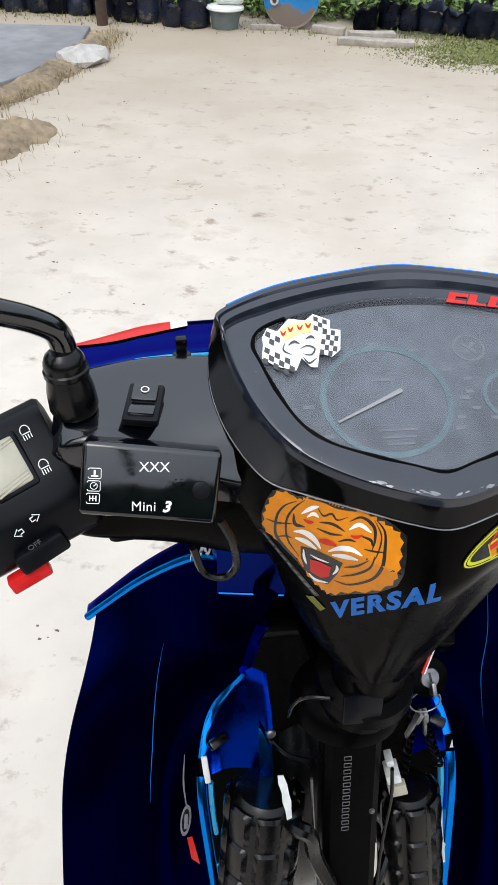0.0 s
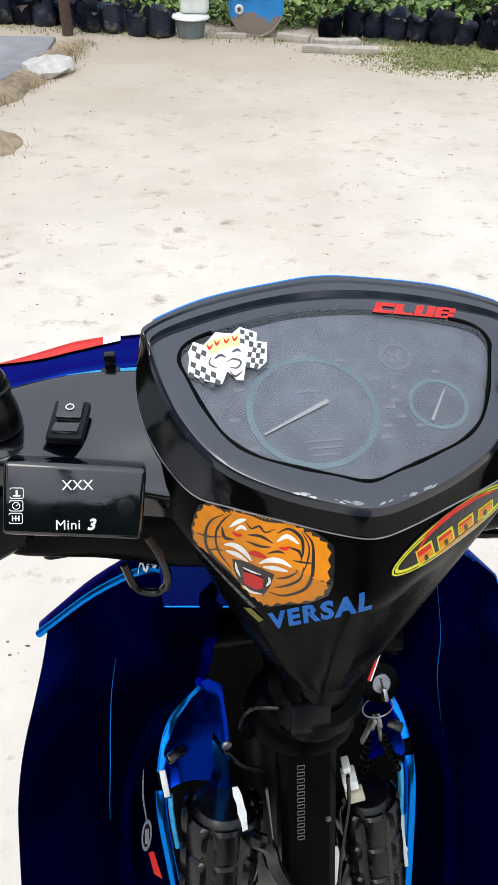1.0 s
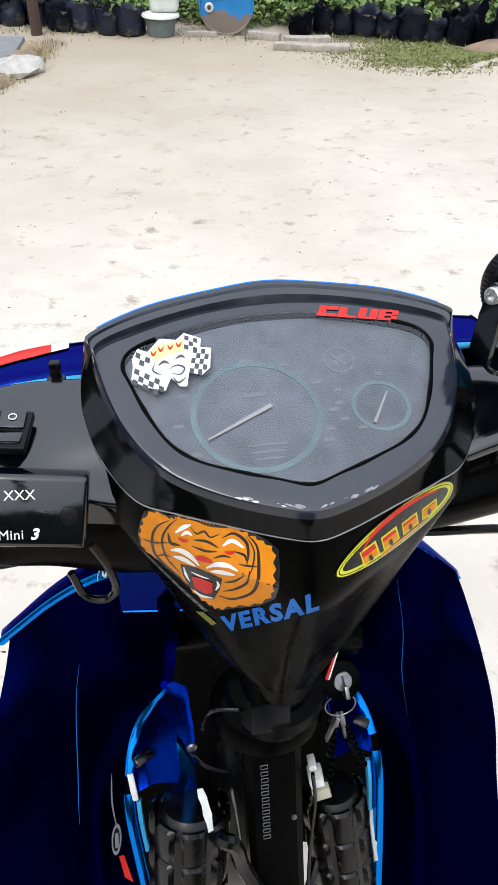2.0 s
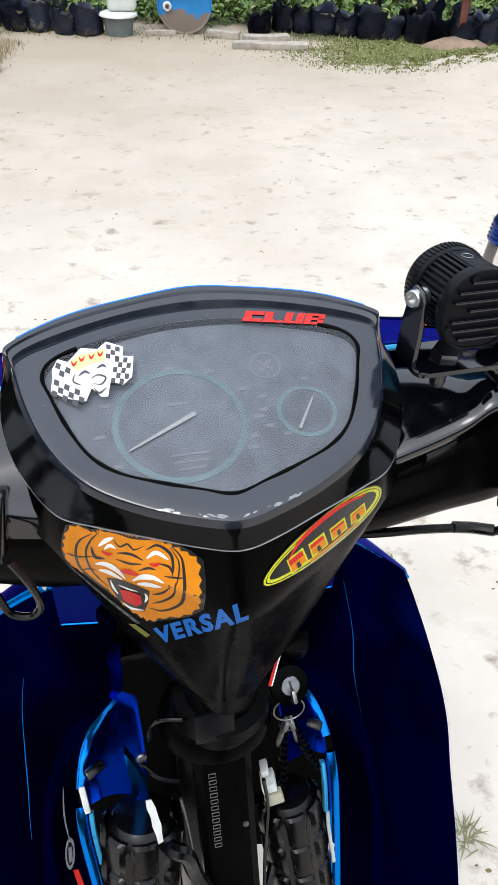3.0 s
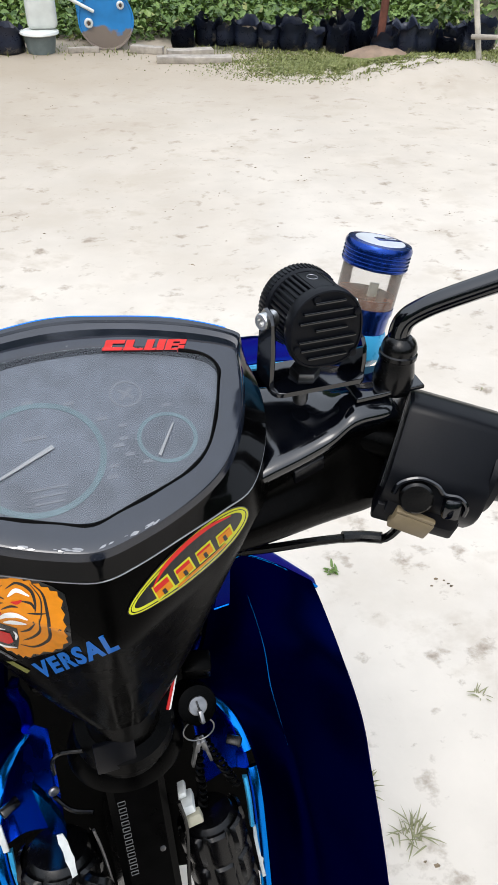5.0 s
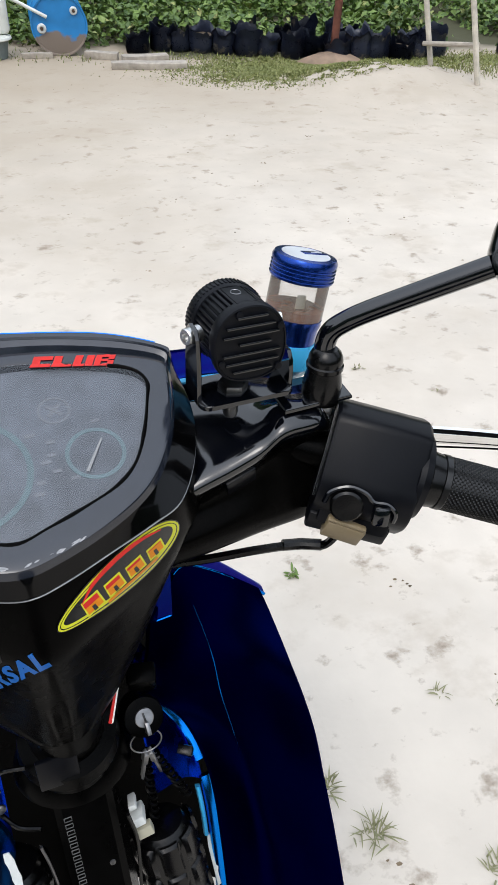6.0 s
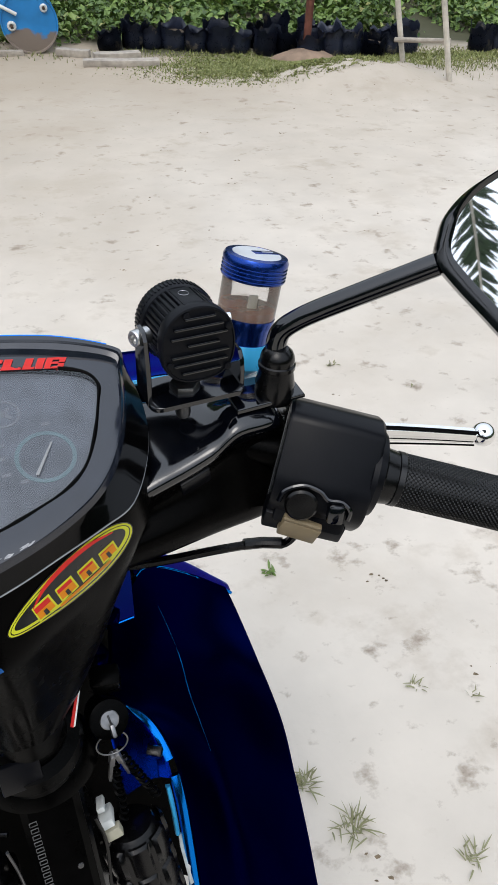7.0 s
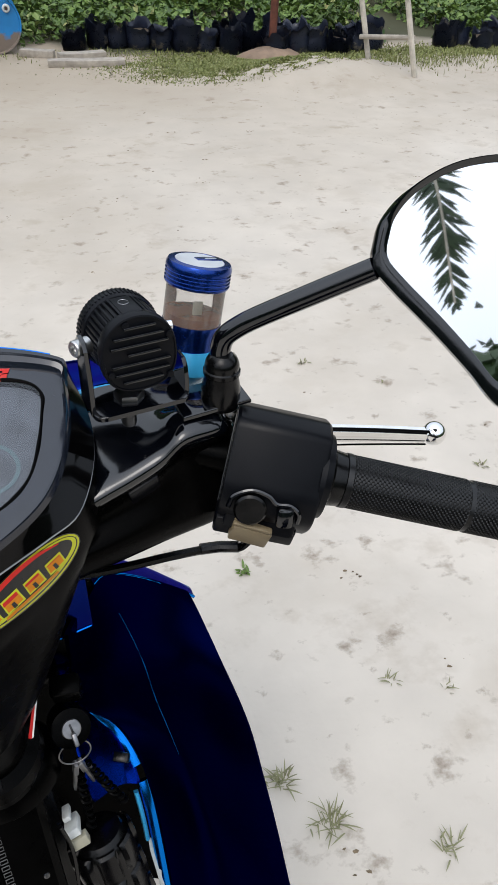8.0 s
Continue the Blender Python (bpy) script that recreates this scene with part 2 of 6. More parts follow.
def sand_material():
    m = material("pale_dry_sand", (0.556, 0.506, 0.440), 0.92, 0, 0, 0.10, 5.0, 0.5, 55)
    n, l = m.node_tree.nodes, m.node_tree.links
    b = n["Principled BSDF"]
    co = n.new("ShaderNodeTexCoord")
    last = b.inputs["Base Color"].links[0].from_socket
    for scale, low, tone, most in ((0.55, 0.48, (0.46, 0.405, 0.335), 0.5), (2.2, 0.53, (0.45, 0.395, 0.325), 0.35), (5.0, 0.565, (0.38, 0.325, 0.26), 0.5), (11.0, 0.592, (0.235, 0.19, 0.145), 0.9), (24.0, 0.636, (0.20, 0.16, 0.12), 0.7), (80.0, 0.67, (0.30, 0.25, 0.20), 0.3)):
        t, r, mul, mix = n.new("ShaderNodeTexNoise"), n.new("ShaderNodeValToRGB"), n.new("ShaderNodeMath"), n.new("ShaderNodeMix")
        stretch = n.new("ShaderNodeMapping")
        stretch.inputs["Scale"].default_value = (0.8, 1.0, 1.0)
        l.new(co.outputs["Object"], stretch.inputs[0])
        t.inputs["Scale"].default_value, t.inputs["Detail"].default_value, t.inputs["Roughness"].default_value = scale, 6, 0.62
        l.new(stretch.outputs[0], t.inputs["Vector"])
        r.color_ramp.elements[0].position, r.color_ramp.elements[1].position = low, low + 0.12
        l.new(t.outputs[0], r.inputs[0])
        mul.operation, mul.inputs[1].default_value = "MULTIPLY", most
        l.new(r.outputs[0], mul.inputs[0])
        mix.data_type = "RGBA"
        l.new(mul.outputs[0], mix.inputs[0])
        l.new(last, mix.inputs[6])
        mix.inputs[7].default_value = (*tone, 1)
        last = mix.outputs[2]
    # browner sand towards the slab and the far edge
    spot, cut, grain, total, reach, brown_sand = n.new("ShaderNodeSeparateXYZ"), n.new("ShaderNodeMath"), n.new("ShaderNodeTexNoise"), n.new("ShaderNodeMath"), n.new("ShaderNodeMapRange"), n.new("ShaderNodeMix")
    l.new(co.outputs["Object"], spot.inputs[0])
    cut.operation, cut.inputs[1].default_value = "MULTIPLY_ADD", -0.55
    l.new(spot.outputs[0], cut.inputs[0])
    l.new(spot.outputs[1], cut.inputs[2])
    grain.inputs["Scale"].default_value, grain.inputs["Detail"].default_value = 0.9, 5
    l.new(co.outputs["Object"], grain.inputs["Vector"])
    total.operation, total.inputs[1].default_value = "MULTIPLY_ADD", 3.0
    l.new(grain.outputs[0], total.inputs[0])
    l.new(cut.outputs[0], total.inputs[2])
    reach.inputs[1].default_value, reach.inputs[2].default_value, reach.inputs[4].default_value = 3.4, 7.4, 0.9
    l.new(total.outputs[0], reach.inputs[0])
    brown_sand.data_type = "RGBA"
    l.new(reach.outputs[0], brown_sand.inputs[0])
    l.new(last, brown_sand.inputs[6])
    brown_sand.inputs[7].default_value = (0.31, 0.255, 0.185, 1)
    # dark mulch under the weeds past the edge
    bed, mulch = n.new("ShaderNodeMapRange"), n.new("ShaderNodeMix")
    bed.inputs[1].default_value, bed.inputs[2].default_value = 7.6, 8.1
    l.new(edge_of(n, l, spot, grain), bed.inputs[0])
    mulch.data_type = "RGBA"
    l.new(bed.outputs[0], mulch.inputs[0])
    l.new(brown_sand.outputs[2], mulch.inputs[6])
    mulch.inputs[7].default_value = (0.055, 0.055, 0.025, 1)
    l.new(mulch.outputs[2], b.inputs["Base Color"])
    return m


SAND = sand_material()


def drum_material():
    m = material("blue_drum_paint", (0.014, 0.20, 0.50), 0.42, 0, 0, 0.18, 9, 0.1, 60)
    n, l = m.node_tree.nodes, m.node_tree.links
    b = n["Principled BSDF"]
    co, t, r, mix = n.new("ShaderNodeTexCoord"), n.new("ShaderNodeTexNoise"), n.new("ShaderNodeValToRGB"), n.new("ShaderNodeMix")
    t.inputs["Scale"].default_value, t.inputs["Detail"].default_value = 6, 6
    l.new(co.outputs["Object"], t.inputs["Vector"])
    sep, add = n.new("ShaderNodeSeparateXYZ"), n.new("ShaderNodeMath")
    l.new(co.outputs["Object"], sep.inputs[0])
    add.operation = "MULTIPLY_ADD"
    add.inputs[1].default_value = -2.4
    l.new(sep.outputs[2], add.inputs[0])
    l.new(t.outputs[0], add.inputs[2])
    r.color_ramp.elements[0].position, r.color_ramp.elements[1].position = 0.69, 0.75
    l.new(add.outputs[0], r.inputs[0])
    mix.data_type = "RGBA"
    l.new(r.outputs[0], mix.inputs[0])
    l.new(b.inputs["Base Color"].links[0].from_socket, mix.inputs[6])
    mix.inputs[7].default_value = (0.20, 0.16, 0.13, 1)
    l.new(mix.outputs[2], b.inputs["Base Color"])
    return m


DRUM_BLUE = drum_material()


# ---- shape helpers ----
def link_mesh(name, bm, mats, parent=None, label="", angle=35):
    bmesh.ops.recalc_face_normals(bm, faces=bm.faces)
    me = bpy.data.meshes.new(name)
    bm.to_mesh(me)
    bm.free()
    for m in mats if isinstance(mats, (list, tuple)) else [mats]:
        me.materials.append(m)
    me.polygons.foreach_set("use_smooth", [True] * len(me.polygons))
    me.set_sharp_from_angle(angle=radians(angle))
    ob = new(name, me)
    if parent:
        ob.parent = parent
    if label:
        tagged(ob, label)
    return ob


def part(name, bm, mats, parent, label="", angle=35):
    """One mesh under a thing or under a part."""
    return link_mesh(name, bm, mats, parent, label, angle)


def spline(ctrl, n, closed=False):
    """A smooth line through the control points."""
    p = [Vector(c) for c in ctrl]
    k = len(p)
    out = []
    spans = k if closed else k - 1
    for i in range(spans):
        a, b = p[i], p[(i + 1) % k]
        before = p[(i - 1) % k] if closed or i else a + (a - b)
        after = p[(i + 2) % k] if closed or i + 2 < k else b + (b - a)
        for j in range(n):
            t = j / n
            out.append(0.5 * ((2 * a) + (b - before) * t + (2 * before - 5 * a + 4 * b - after) * t * t + (3 * a - before - 3 * b + after) * t ** 3))
    if not closed:
        out.append(p[-1].copy())
    return out


def loft(rings, closed=True, cap=(True, True), bm=None, mat=0):
    """A skin over rings of equal count."""
    bm = bm or bmesh.new()
    rows = [[bm.verts.new(v) for v in r] for r in rings]
    k = len(rows[0])
    for a, b in zip(rows, rows[1:]):
        for i in range(k if closed else k - 1):
            j = (i + 1) % k
            f = bm.faces.new((a[i], a[j], b[j], b[i]))
            f.material_index = mat
    if closed and cap[0]:
        bm.faces.new(rows[0][::-1]).material_index = mat
    if closed and cap[1]:
        bm.faces.new(rows[-1]).material_index = mat
    return bm


def frames_along(path):
    p = [Vector(v) for v in path]
    t = [(p[min(i + 1, len(p) - 1)] - p[max(i - 1, 0)]).normalized() for i in range(len(p))]
    side = t[0].orthogonal().normalized()
    out = []
    for a, d in zip(p, t):
        side = (side - d * side.dot(d)).normalized()
        out.append((a, side.copy(), d.cross(side)))
    return out


def tube(path, r, n=12, bm=None, cap=(True, True), mat=0):
    """A round rod along a path; r is a number or one for each point."""
    rs = r if isinstance(r, (list, tuple)) else [r] * len(path)
    rings = [[a + (s * math.cos(2 * math.pi * i / n) + u * math.sin(2 * math.pi * i / n)) * q for i in range(n)] for (a, s, u), q in zip(frames_along(path), rs)]
    return loft(rings, True, cap, bm, mat)


def turned(profile, base, axis, n=32, bm=None, mat=0, cap=(True, True)):
    """A turned body: pairs of radius and height along the axis from base."""
    ax = Vector(axis).normalized()
    s = ax.orthogonal().normalized()
    u = ax.cross(s)
    rings = [[Vector(base) + ax * h + (s * math.cos(2 * math.pi * i / n) + u * math.sin(2 * math.pi * i / n)) * max(r, 1e-5) for i in range(n)] for r, h in profile]
    return loft(rings, True, cap, bm, mat)


def block(size, m=None, bevel=0.0, seg=2, bm=None, mat=0):
    """A box with rounded edges, centred, at the pose m."""
    b = bmesh.new()
    bmesh.ops.create_cube(b, size=1.0, matrix=Matrix.Diagonal((*size, 1)))
    if bevel:
        bmesh.ops.bevel(b, geom=list(b.edges), offset=bevel, segments=seg, affect="EDGES", profile=0.5)
    b.transform(m or Matrix())
    for f in b.faces:
        f.material_index = mat
    return merge(bm, b)


def merge(bm, b):
    if bm is None:
        return b
    off = {}
    for v in b.verts:
        off[v] = bm.verts.new(v.co)
    for f in b.faces:
        g = bm.faces.new([off[v] for v in f.verts])
        g.material_index = f.material_index
    b.free()
    return bm


def slab(outline, thick, m=None, bevel=0.0, bm=None, mat=0):
    """A plate cut to an outline in x and y, lying from z = 0 to thick, rounded on its upper edge."""
    b = bmesh.new()
    low = [b.verts.new((x, y, 0)) for x, y in outline]
    high = [b.verts.new((x, y, thick)) for x, y in outline]
    k = len(low)
    for i in range(k):
        b.faces.new((low[i], low[(i + 1) % k], high[(i + 1) % k], high[i]))
    b.faces.new(low[::-1])
    top = b.faces.new(high)
    if bevel:
        bmesh.ops.bevel(b, geom=list(top.edges), offset=bevel, segments=2, affect="EDGES", profile=0.5)
    b.transform(m or Matrix())
    for f in b.faces:
        f.material_index = mat
    return merge(bm, b)


def basis(origin, right, normal):
    """A pose whose x runs right and whose z is the normal."""
    z = Vector(normal).normalized()
    x = (Vector(right) - z * Vector(right).dot(z)).normalized()
    y = z.cross(x)
    return Matrix(((x.x, y.x, z.x, origin[0]), (x.y, y.y, z.y, origin[1]), (x.z, y.z, z.z, origin[2]), (0, 0, 0, 1)))


def mirrored(ctrl):
    """Half an outline (from the low middle to the top middle on the right) made whole."""
    return [Vector((*c, 0)) if len(c) == 2 else Vector(c) for c in ctrl] + [Vector((-c[0], *c[1:], *((0,) if len(c) == 2 else ()))) for c in ctrl[-2:0:-1]]


def lettering(text, size, m, depth=0.0002, shear=0.0, bm=None, mat=0, spacing=1.0, bold=0.0):
    """Letters of the built-in font as a mesh, centred, at the pose m."""
    c = bpy.data.curves.new("letters", "FONT")
    c.body, c.size, c.align_x, c.align_y, c.shear, c.space_character, c.offset = text, size, "CENTER", "CENTER", shear, spacing, bold
    c.extrude, c.resolution_u = depth, 3
    ob = bpy.data.objects.new("letters", c)
    scene.collection.objects.link(ob)
    me = bpy.data.meshes.new_from_object(ob.evaluated_get(bpy.context.evaluated_depsgraph_get()))
    b = bmesh.new()
    b.from_mesh(me)
    b.transform(m)
    bpy.data.objects.remove(ob)
    bpy.data.curves.remove(c)
    bpy.data.meshes.remove(me)
    for f in b.faces:
        f.material_index = mat
    return merge(bm, b)


def thing(name, label, category, m=None, group="", kind=""):
    """An Empty at a thing's base, under which its parts stand."""
    e = new(name)
    e.empty_display_size = 0.05
    e.matrix_basis = m or Matrix()
    return tagged(e, label, category, group, kind)


def rounded(pts, r, n=3):
    """A 2D outline with its corners rounded off."""
    out = []
    k = len(pts)
    for i in range(k):
        a, b, c = (Vector((*pts[j % k], 0)) for j in (i - 1, i, i + 1))
        q = min(r, (a - b).length * .45, (c - b).length * .45)
        p0, p1 = b + (a - b).normalized() * q, b + (c - b).normalized() * q
        for j in range(n + 1):
            t = j / n
            v = p0 * (1 - t) ** 2 + b * 2 * t * (1 - t) + p1 * t * t
            out.append((v.x, v.y))
    return out


def surface_of(*obs):
    """What a sticker is laid on: the faces of some parts, in the machine's own axes."""
    verts, faces = [], []
    for o in obs:
        k = len(verts)
        verts += [v.co.copy() for v in o.data.vertices]
        faces += [[i + k for i in p.vertices] for p in o.data.polygons]
    return BVHTree.FromPolygons(verts, faces)


def decal(name, layers, m, scale, mats, tree, parent, label, lift=.0003, fine=.0026):
    """A sticker of flat coloured shapes pressed on to a surface. Layers: outline, material number."""
    out = bmesh.new()
    back = m.to_3x3() @ Vector((0, 0, 1))
    for shape, mat, *level in layers:
        k = level[0] if level else mat
        if level[1:]:  # a brush stroke, as a strip of quads
            half = len(shape) // 2
            strip = bmesh.new()
            pair = [(strip.verts.new((a[0] * scale, a[1] * scale, 0)), strip.verts.new((c[0] * scale, c[1] * scale, 0))) for a, c in zip(shape[:half], shape[half:][::-1])]
            for (a, c), (d, e) in zip(pair, pair[1:]):
                strip.faces.new((a, c, e, d))
            shape = strip
        b = shape if isinstance(shape, bmesh.types.BMesh) else bmesh.new()
        if not isinstance(shape, bmesh.types.BMesh):
            b.faces.new([b.verts.new((x * scale, y * scale, 0)) for x, y in shape])
        bmesh.ops.triangulate(b, faces=list(b.faces))
        for _ in range(6):
            long = [e for e in b.edges if e.calc_length() > fine]
            if not long:
                break
            bmesh.ops.subdivide_edges(b, edges=long, cuts=1)
            bmesh.ops.triangulate(b, faces=[f for f in b.faces if len(f.verts) > 3])
        gone = []
        for v in b.verts:
            start = m @ Vector((v.co.x, v.co.y, .08))
            hit = tree.ray_cast(start, -back, .25)
            if hit[0] is None:
                gone.append(v)
                continue
            face = hit[1] if hit[1].dot(back) > 0 else -hit[1]
            v.co = hit[0] + face * (lift + .00015 * k)
        if gone:
            bmesh.ops.delete(b, geom=gone, context="VERTS")
        for f in b.faces:
            f.material_index = mat
        merge(out, b)
    return part(name, out, mats, parent, label, 180)


def stroke(pts, w, n=5):
    """A brush stroke of width w, tapering to both ends."""
    line = spline([(x, y, 0) for x, y in pts], n)
    left, right = [], []
    for i, p in enumerate(line):
        d = (line[min(i + 1, len(line) - 1)] - line[max(i - 1, 0)]).normalized()
        q = w * .5 * (.15 + .85 * math.sin(math.pi * (i + .5) / len(line)))
        left.append((p.x - d.y * q, p.y + d.x * q))
        right.append((p.x + d.y * q, p.y - d.x * q))
    return left + right[::-1]


# ---- the motorcycle: x to its right, y ahead, z up, turned a little to the left ----
bike = thing("motorcycle", "dark blue metallic underbone motorcycle with black handlebar cover, parked on sand", "motorcycle", pose(0.18, 0.37, 0, 0, 0, 12))
SLOPE = 0.32


def meter_z(y, drop=0.0):
    return 1.036 + SLOPE * y - drop


def meter_ring(half, drop, n=5, grow=0.0):
    pts = spline(mirrored(half), n, True)
    c = Vector((0, 0.005, 0))
    return [Vector((v.x, v.y, meter_z(v.y, drop))) + ((v - c).normalized() * grow) for v in pts]


LENS = [(0, -.046), (.016, -.0415), (.034, -.0355), (.052, -.028), (.0645, -.0175), (.0735, -.001), (.0805, .018), (.0835, .030), (.077, .040), (.055, .048), (.025, .055), (0, .0565)]
FACE = [(0, -.0592), (.019, -.0552), (.042, -.0465), (.063, -.0345), (.0765, -.0205), (.087, -.0015), (.0935, .020), (.0952, .034), (.0935, .0408), (.076, .0482), (.041, .0582), (0, .0622)]
BROW = [(0, -.0603), (.0193, -.0563), (.0427, -.0476), (.0641, -.0356), (.0779, -.0215), (.0886, -.0022), (.0960, .020), (.0990, .0400), (.0986, .0488), (.067, .0636), (.025, .0724), (0, .0752)]
RIDGE = [(0, -.0640), (.018, -.0600), (.042, -.0512), (.066, -.0420), (.084, -.033), (.0985, -.010), (.1055, .015), (.1050, .040), (.0995, .0505), (.068, .0637), (.0255, .0735), (0, .0768)]


def between(a, b, f):
    return [(p[0] + (q[0] - p[0]) * f, p[1] + (q[1] - p[1]) * f) for p, q in zip(a, b)]


def build_meter():
    def brow_ring(half, low, high):
        """A ring that lies low round the sides and rises into a lip along the front."""
        out = []
        for v in meter_ring(half, 0):
            f = max(0, min(1, (v.y - .034) / .012))
            out.append(v - Vector((0, 0, low + (high - low) * f * f * (3 - 2 * f))))
        return out
    rings = [meter_ring(LENS, .012, grow=-.0010), meter_ring(LENS, .0012, grow=-.0004), meter_ring(LENS, .0002, grow=.0004), meter_ring(between(LENS, FACE, .5), 0),
             meter_ring(between(LENS, FACE, .92), 0), brow_ring(FACE, .0004, .0002), brow_ring(between(FACE, BROW, .22), .0010, .0016), brow_ring(between(FACE, BROW, .34), .0014, -.0014),
             brow_ring(between(FACE, BROW, .62), .0026, -.0024), brow_ring(between(FACE, BROW, .70), .0030, -.0010), brow_ring(between(FACE, BROW, .78), .0034, -.0026), brow_ring(BROW, .0046, -.0026),
             brow_ring(between(BROW, RIDGE, .30), .0080, .0010), meter_ring(between(BROW, RIDGE, .96), .0132), meter_ring(RIDGE, .0136), meter_ring(RIDGE, .0150, grow=-.0012)]
    cowl = part("meter_cowl", loft(rings[:12], True, (False, False)), BEZEL_BLACK, bike, "glossy black meter surround with chipped edges", 20)
    # same plastic as the surround, with the dark reflection painted in
    part("meter_skirt", loft(rings[11:], True, (False, False)), SKIRT_BLACK, cowl, "black skirt under the meter surround, its dark reflection put into the material", 20)
    rim = sorted([v + Vector((0, .0008, .0018)) for v in meter_ring(BROW, 0) if v.y > .0500], key=lambda v: v.x)
    part("visor_edge", tube(rim, .0009, 8), BLUE_LIT, cowl, "thin edge behind the visor in the lit blue")
    seam = meter_ring(RIDGE, .0150, grow=-.0004)
    part("seam_edge", tube(seam + seam[:1], .0005, 6), STEEL, cowl, "thin worn edge along the cover's seam")
    # dial plate, its well and the clear cover
    plate = bmesh.new()
    plate.faces.new([plate.verts.new(v) for v in meter_ring(LENS, .0052, grow=-.0005)])
    part("dial_plate", plate, DIAL_FACE, cowl, "dark dial plate, the cover's haze put into its colour")
    cover = bmesh.new()
    outer = meter_ring(LENS, .0006, grow=-.0009)
    rings = []
    for f in (1, .8, .6, .4, .2):
        rings.append([Vector((0, .006, meter_z(.006, .0006))).lerp(v, f) + Vector((0, 0, .0020 * (1 - f * f))) for v in outer])
    cover = loft(rings, True, (False, True))
    glass = part("meter_cover", cover, METER_GLASS, cowl, "clear plastic meter cover", 80)
    glass.visible_shadow = False
    gap = meter_ring(LENS, .0006, grow=-.0002)
    side = next(i for i, v in enumerate(gap) if v.x < 0 and v.y < .046)
    gap = gap[side:] + gap[:next(i for i, v in enumerate(gap) if v.y > .046)]
    part("cover_gap", tube(gap, [.0013 - .0004 * abs(math.sin(i * .37)) for i in range(len(gap))], 6), DEEP_BLACK, cowl, "dark gap round the clear cover")

    def dial(name, cx, cy, r, width, mat):
        m = basis((cx, cy, meter_z(cy, .0050)), (1, 0, 0), (0, -SLOPE, 1))
        rings = [[m @ Vector((q * math.cos(a), q * math.sin(a), h)) for a in [2 * math.pi * i / 48 for i in range(48)]] for q, h in ((r + width, 0), (r + width, .0002), (r, .0002), (r, 0))]
        part(name, loft(rings, True, (False, False)), mat, cowl)
        return m

    def bar(bm, m, x, y, w, h, turn=0):
        return block((w, h, .0002), m @ pose(x, y, .0001, 0, 0, turn), bm=bm)

    m = dial("speed_ring", -.019, -.002, .0305, .0032, DIAL_RING)
    marks = None
    for i in range(9):
        a = radians(215 - i * 31)
        marks = bar(marks, m, .040 * math.cos(a), .040 * math.sin(a) * .86, .0055, .0022)
    marks = bar(marks, m, 0, .012, .012, .002)
    for k in range(3):
        marks = bar(marks, m, .002, -.018 - k * .004, .020 - k * .003, .0012)
    part("speed_marks", marks, GREY_PRINT, cowl)
    part("speed_needle", slab([(-.003, -.0012), (.036, -.0005), (.036, .0005), (-.003, .0012)], .0008, m @ pose(.0055, .003, .0010, 0, 0, 206)), NEEDLE, cowl, "ivory speed needle")
    m2 = dial("fuel_ring", .0465, -.0035, .0135, .0022, DIAL_RING)
    part("fuel_needle", slab([(-.002, -.0008), (.019, -.0004), (.019, .0004), (-.002, .0008)], .0008, m2 @ pose(-.0055, -.009, .0010, 0, 0, 58)), NEEDLE, cowl, "ivory fuel needle")
    for x, y in ((-.021, .012), (-.022, .004), (-.021, -.006), (-.013, -.012), (.004, .020), (-.03, -.011)):
        part("fuel_mark", bar(None, m2, x, y, .0045, .002), GREY_PRINT, cowl)
    m3 = dial("round_mark", .031, .0265, .0075, .0012, GREY_PRINT)
    part("round_mark_bars", bar(bar(None, m3, 0, 0, .010, .002, 45), m3, 0, 0, .010, .002, -45), GREY_PRINT, cowl)
    return cowl


meter = build_meter()


def cover_side(x, z):
    return -.05 + (.484 * (x - .045) - .158 * (z - .965)) / .86


def build_cover():
    sections = [meter_ring(RIDGE, .0165, grow=-.0022), meter_ring(RIDGE, .020, grow=-.0018)]
    for z, w, front in ((.985, .091, .045), (.955, .0765, .045), (.925, .0635, .04), (.897, .053, .035), (.872, .042, .03), (.850, .031, .02), (.835, .020, .01)):
        soft = .012 + (.99 - z) * .03
        half = [(0, cover_side(.008, z))]
        half += [(w * f, cover_side(max(w * f, .008), z)) for f in (.18, .42, .68)]
        half += [(w * .93, cover_side(w * .9, z)), (w + soft * .5, cover_side(w, z) + soft * .6), (w + soft * .75, cover_side(w, z) + soft * 1.6)]
        half += [(w + soft * .7, front * .6), (w + .004, front), (w * .7, front + .006), (w * .3, front + .008), (0, front + .008)]
        tip = SLOPE * max(0, min(1, (z - .90) / .09))
        sections.append([Vector((v.x, v.y, z + tip * (v.y + .035))) for v in spline(mirrored(half), 5, True)])
    return part("handlebar_cover", loft(sections, True, (True, True)), PANEL_BLACK, bike, "satin black handlebar cover tapering down to the steering stem", 45)


cover = build_cover()


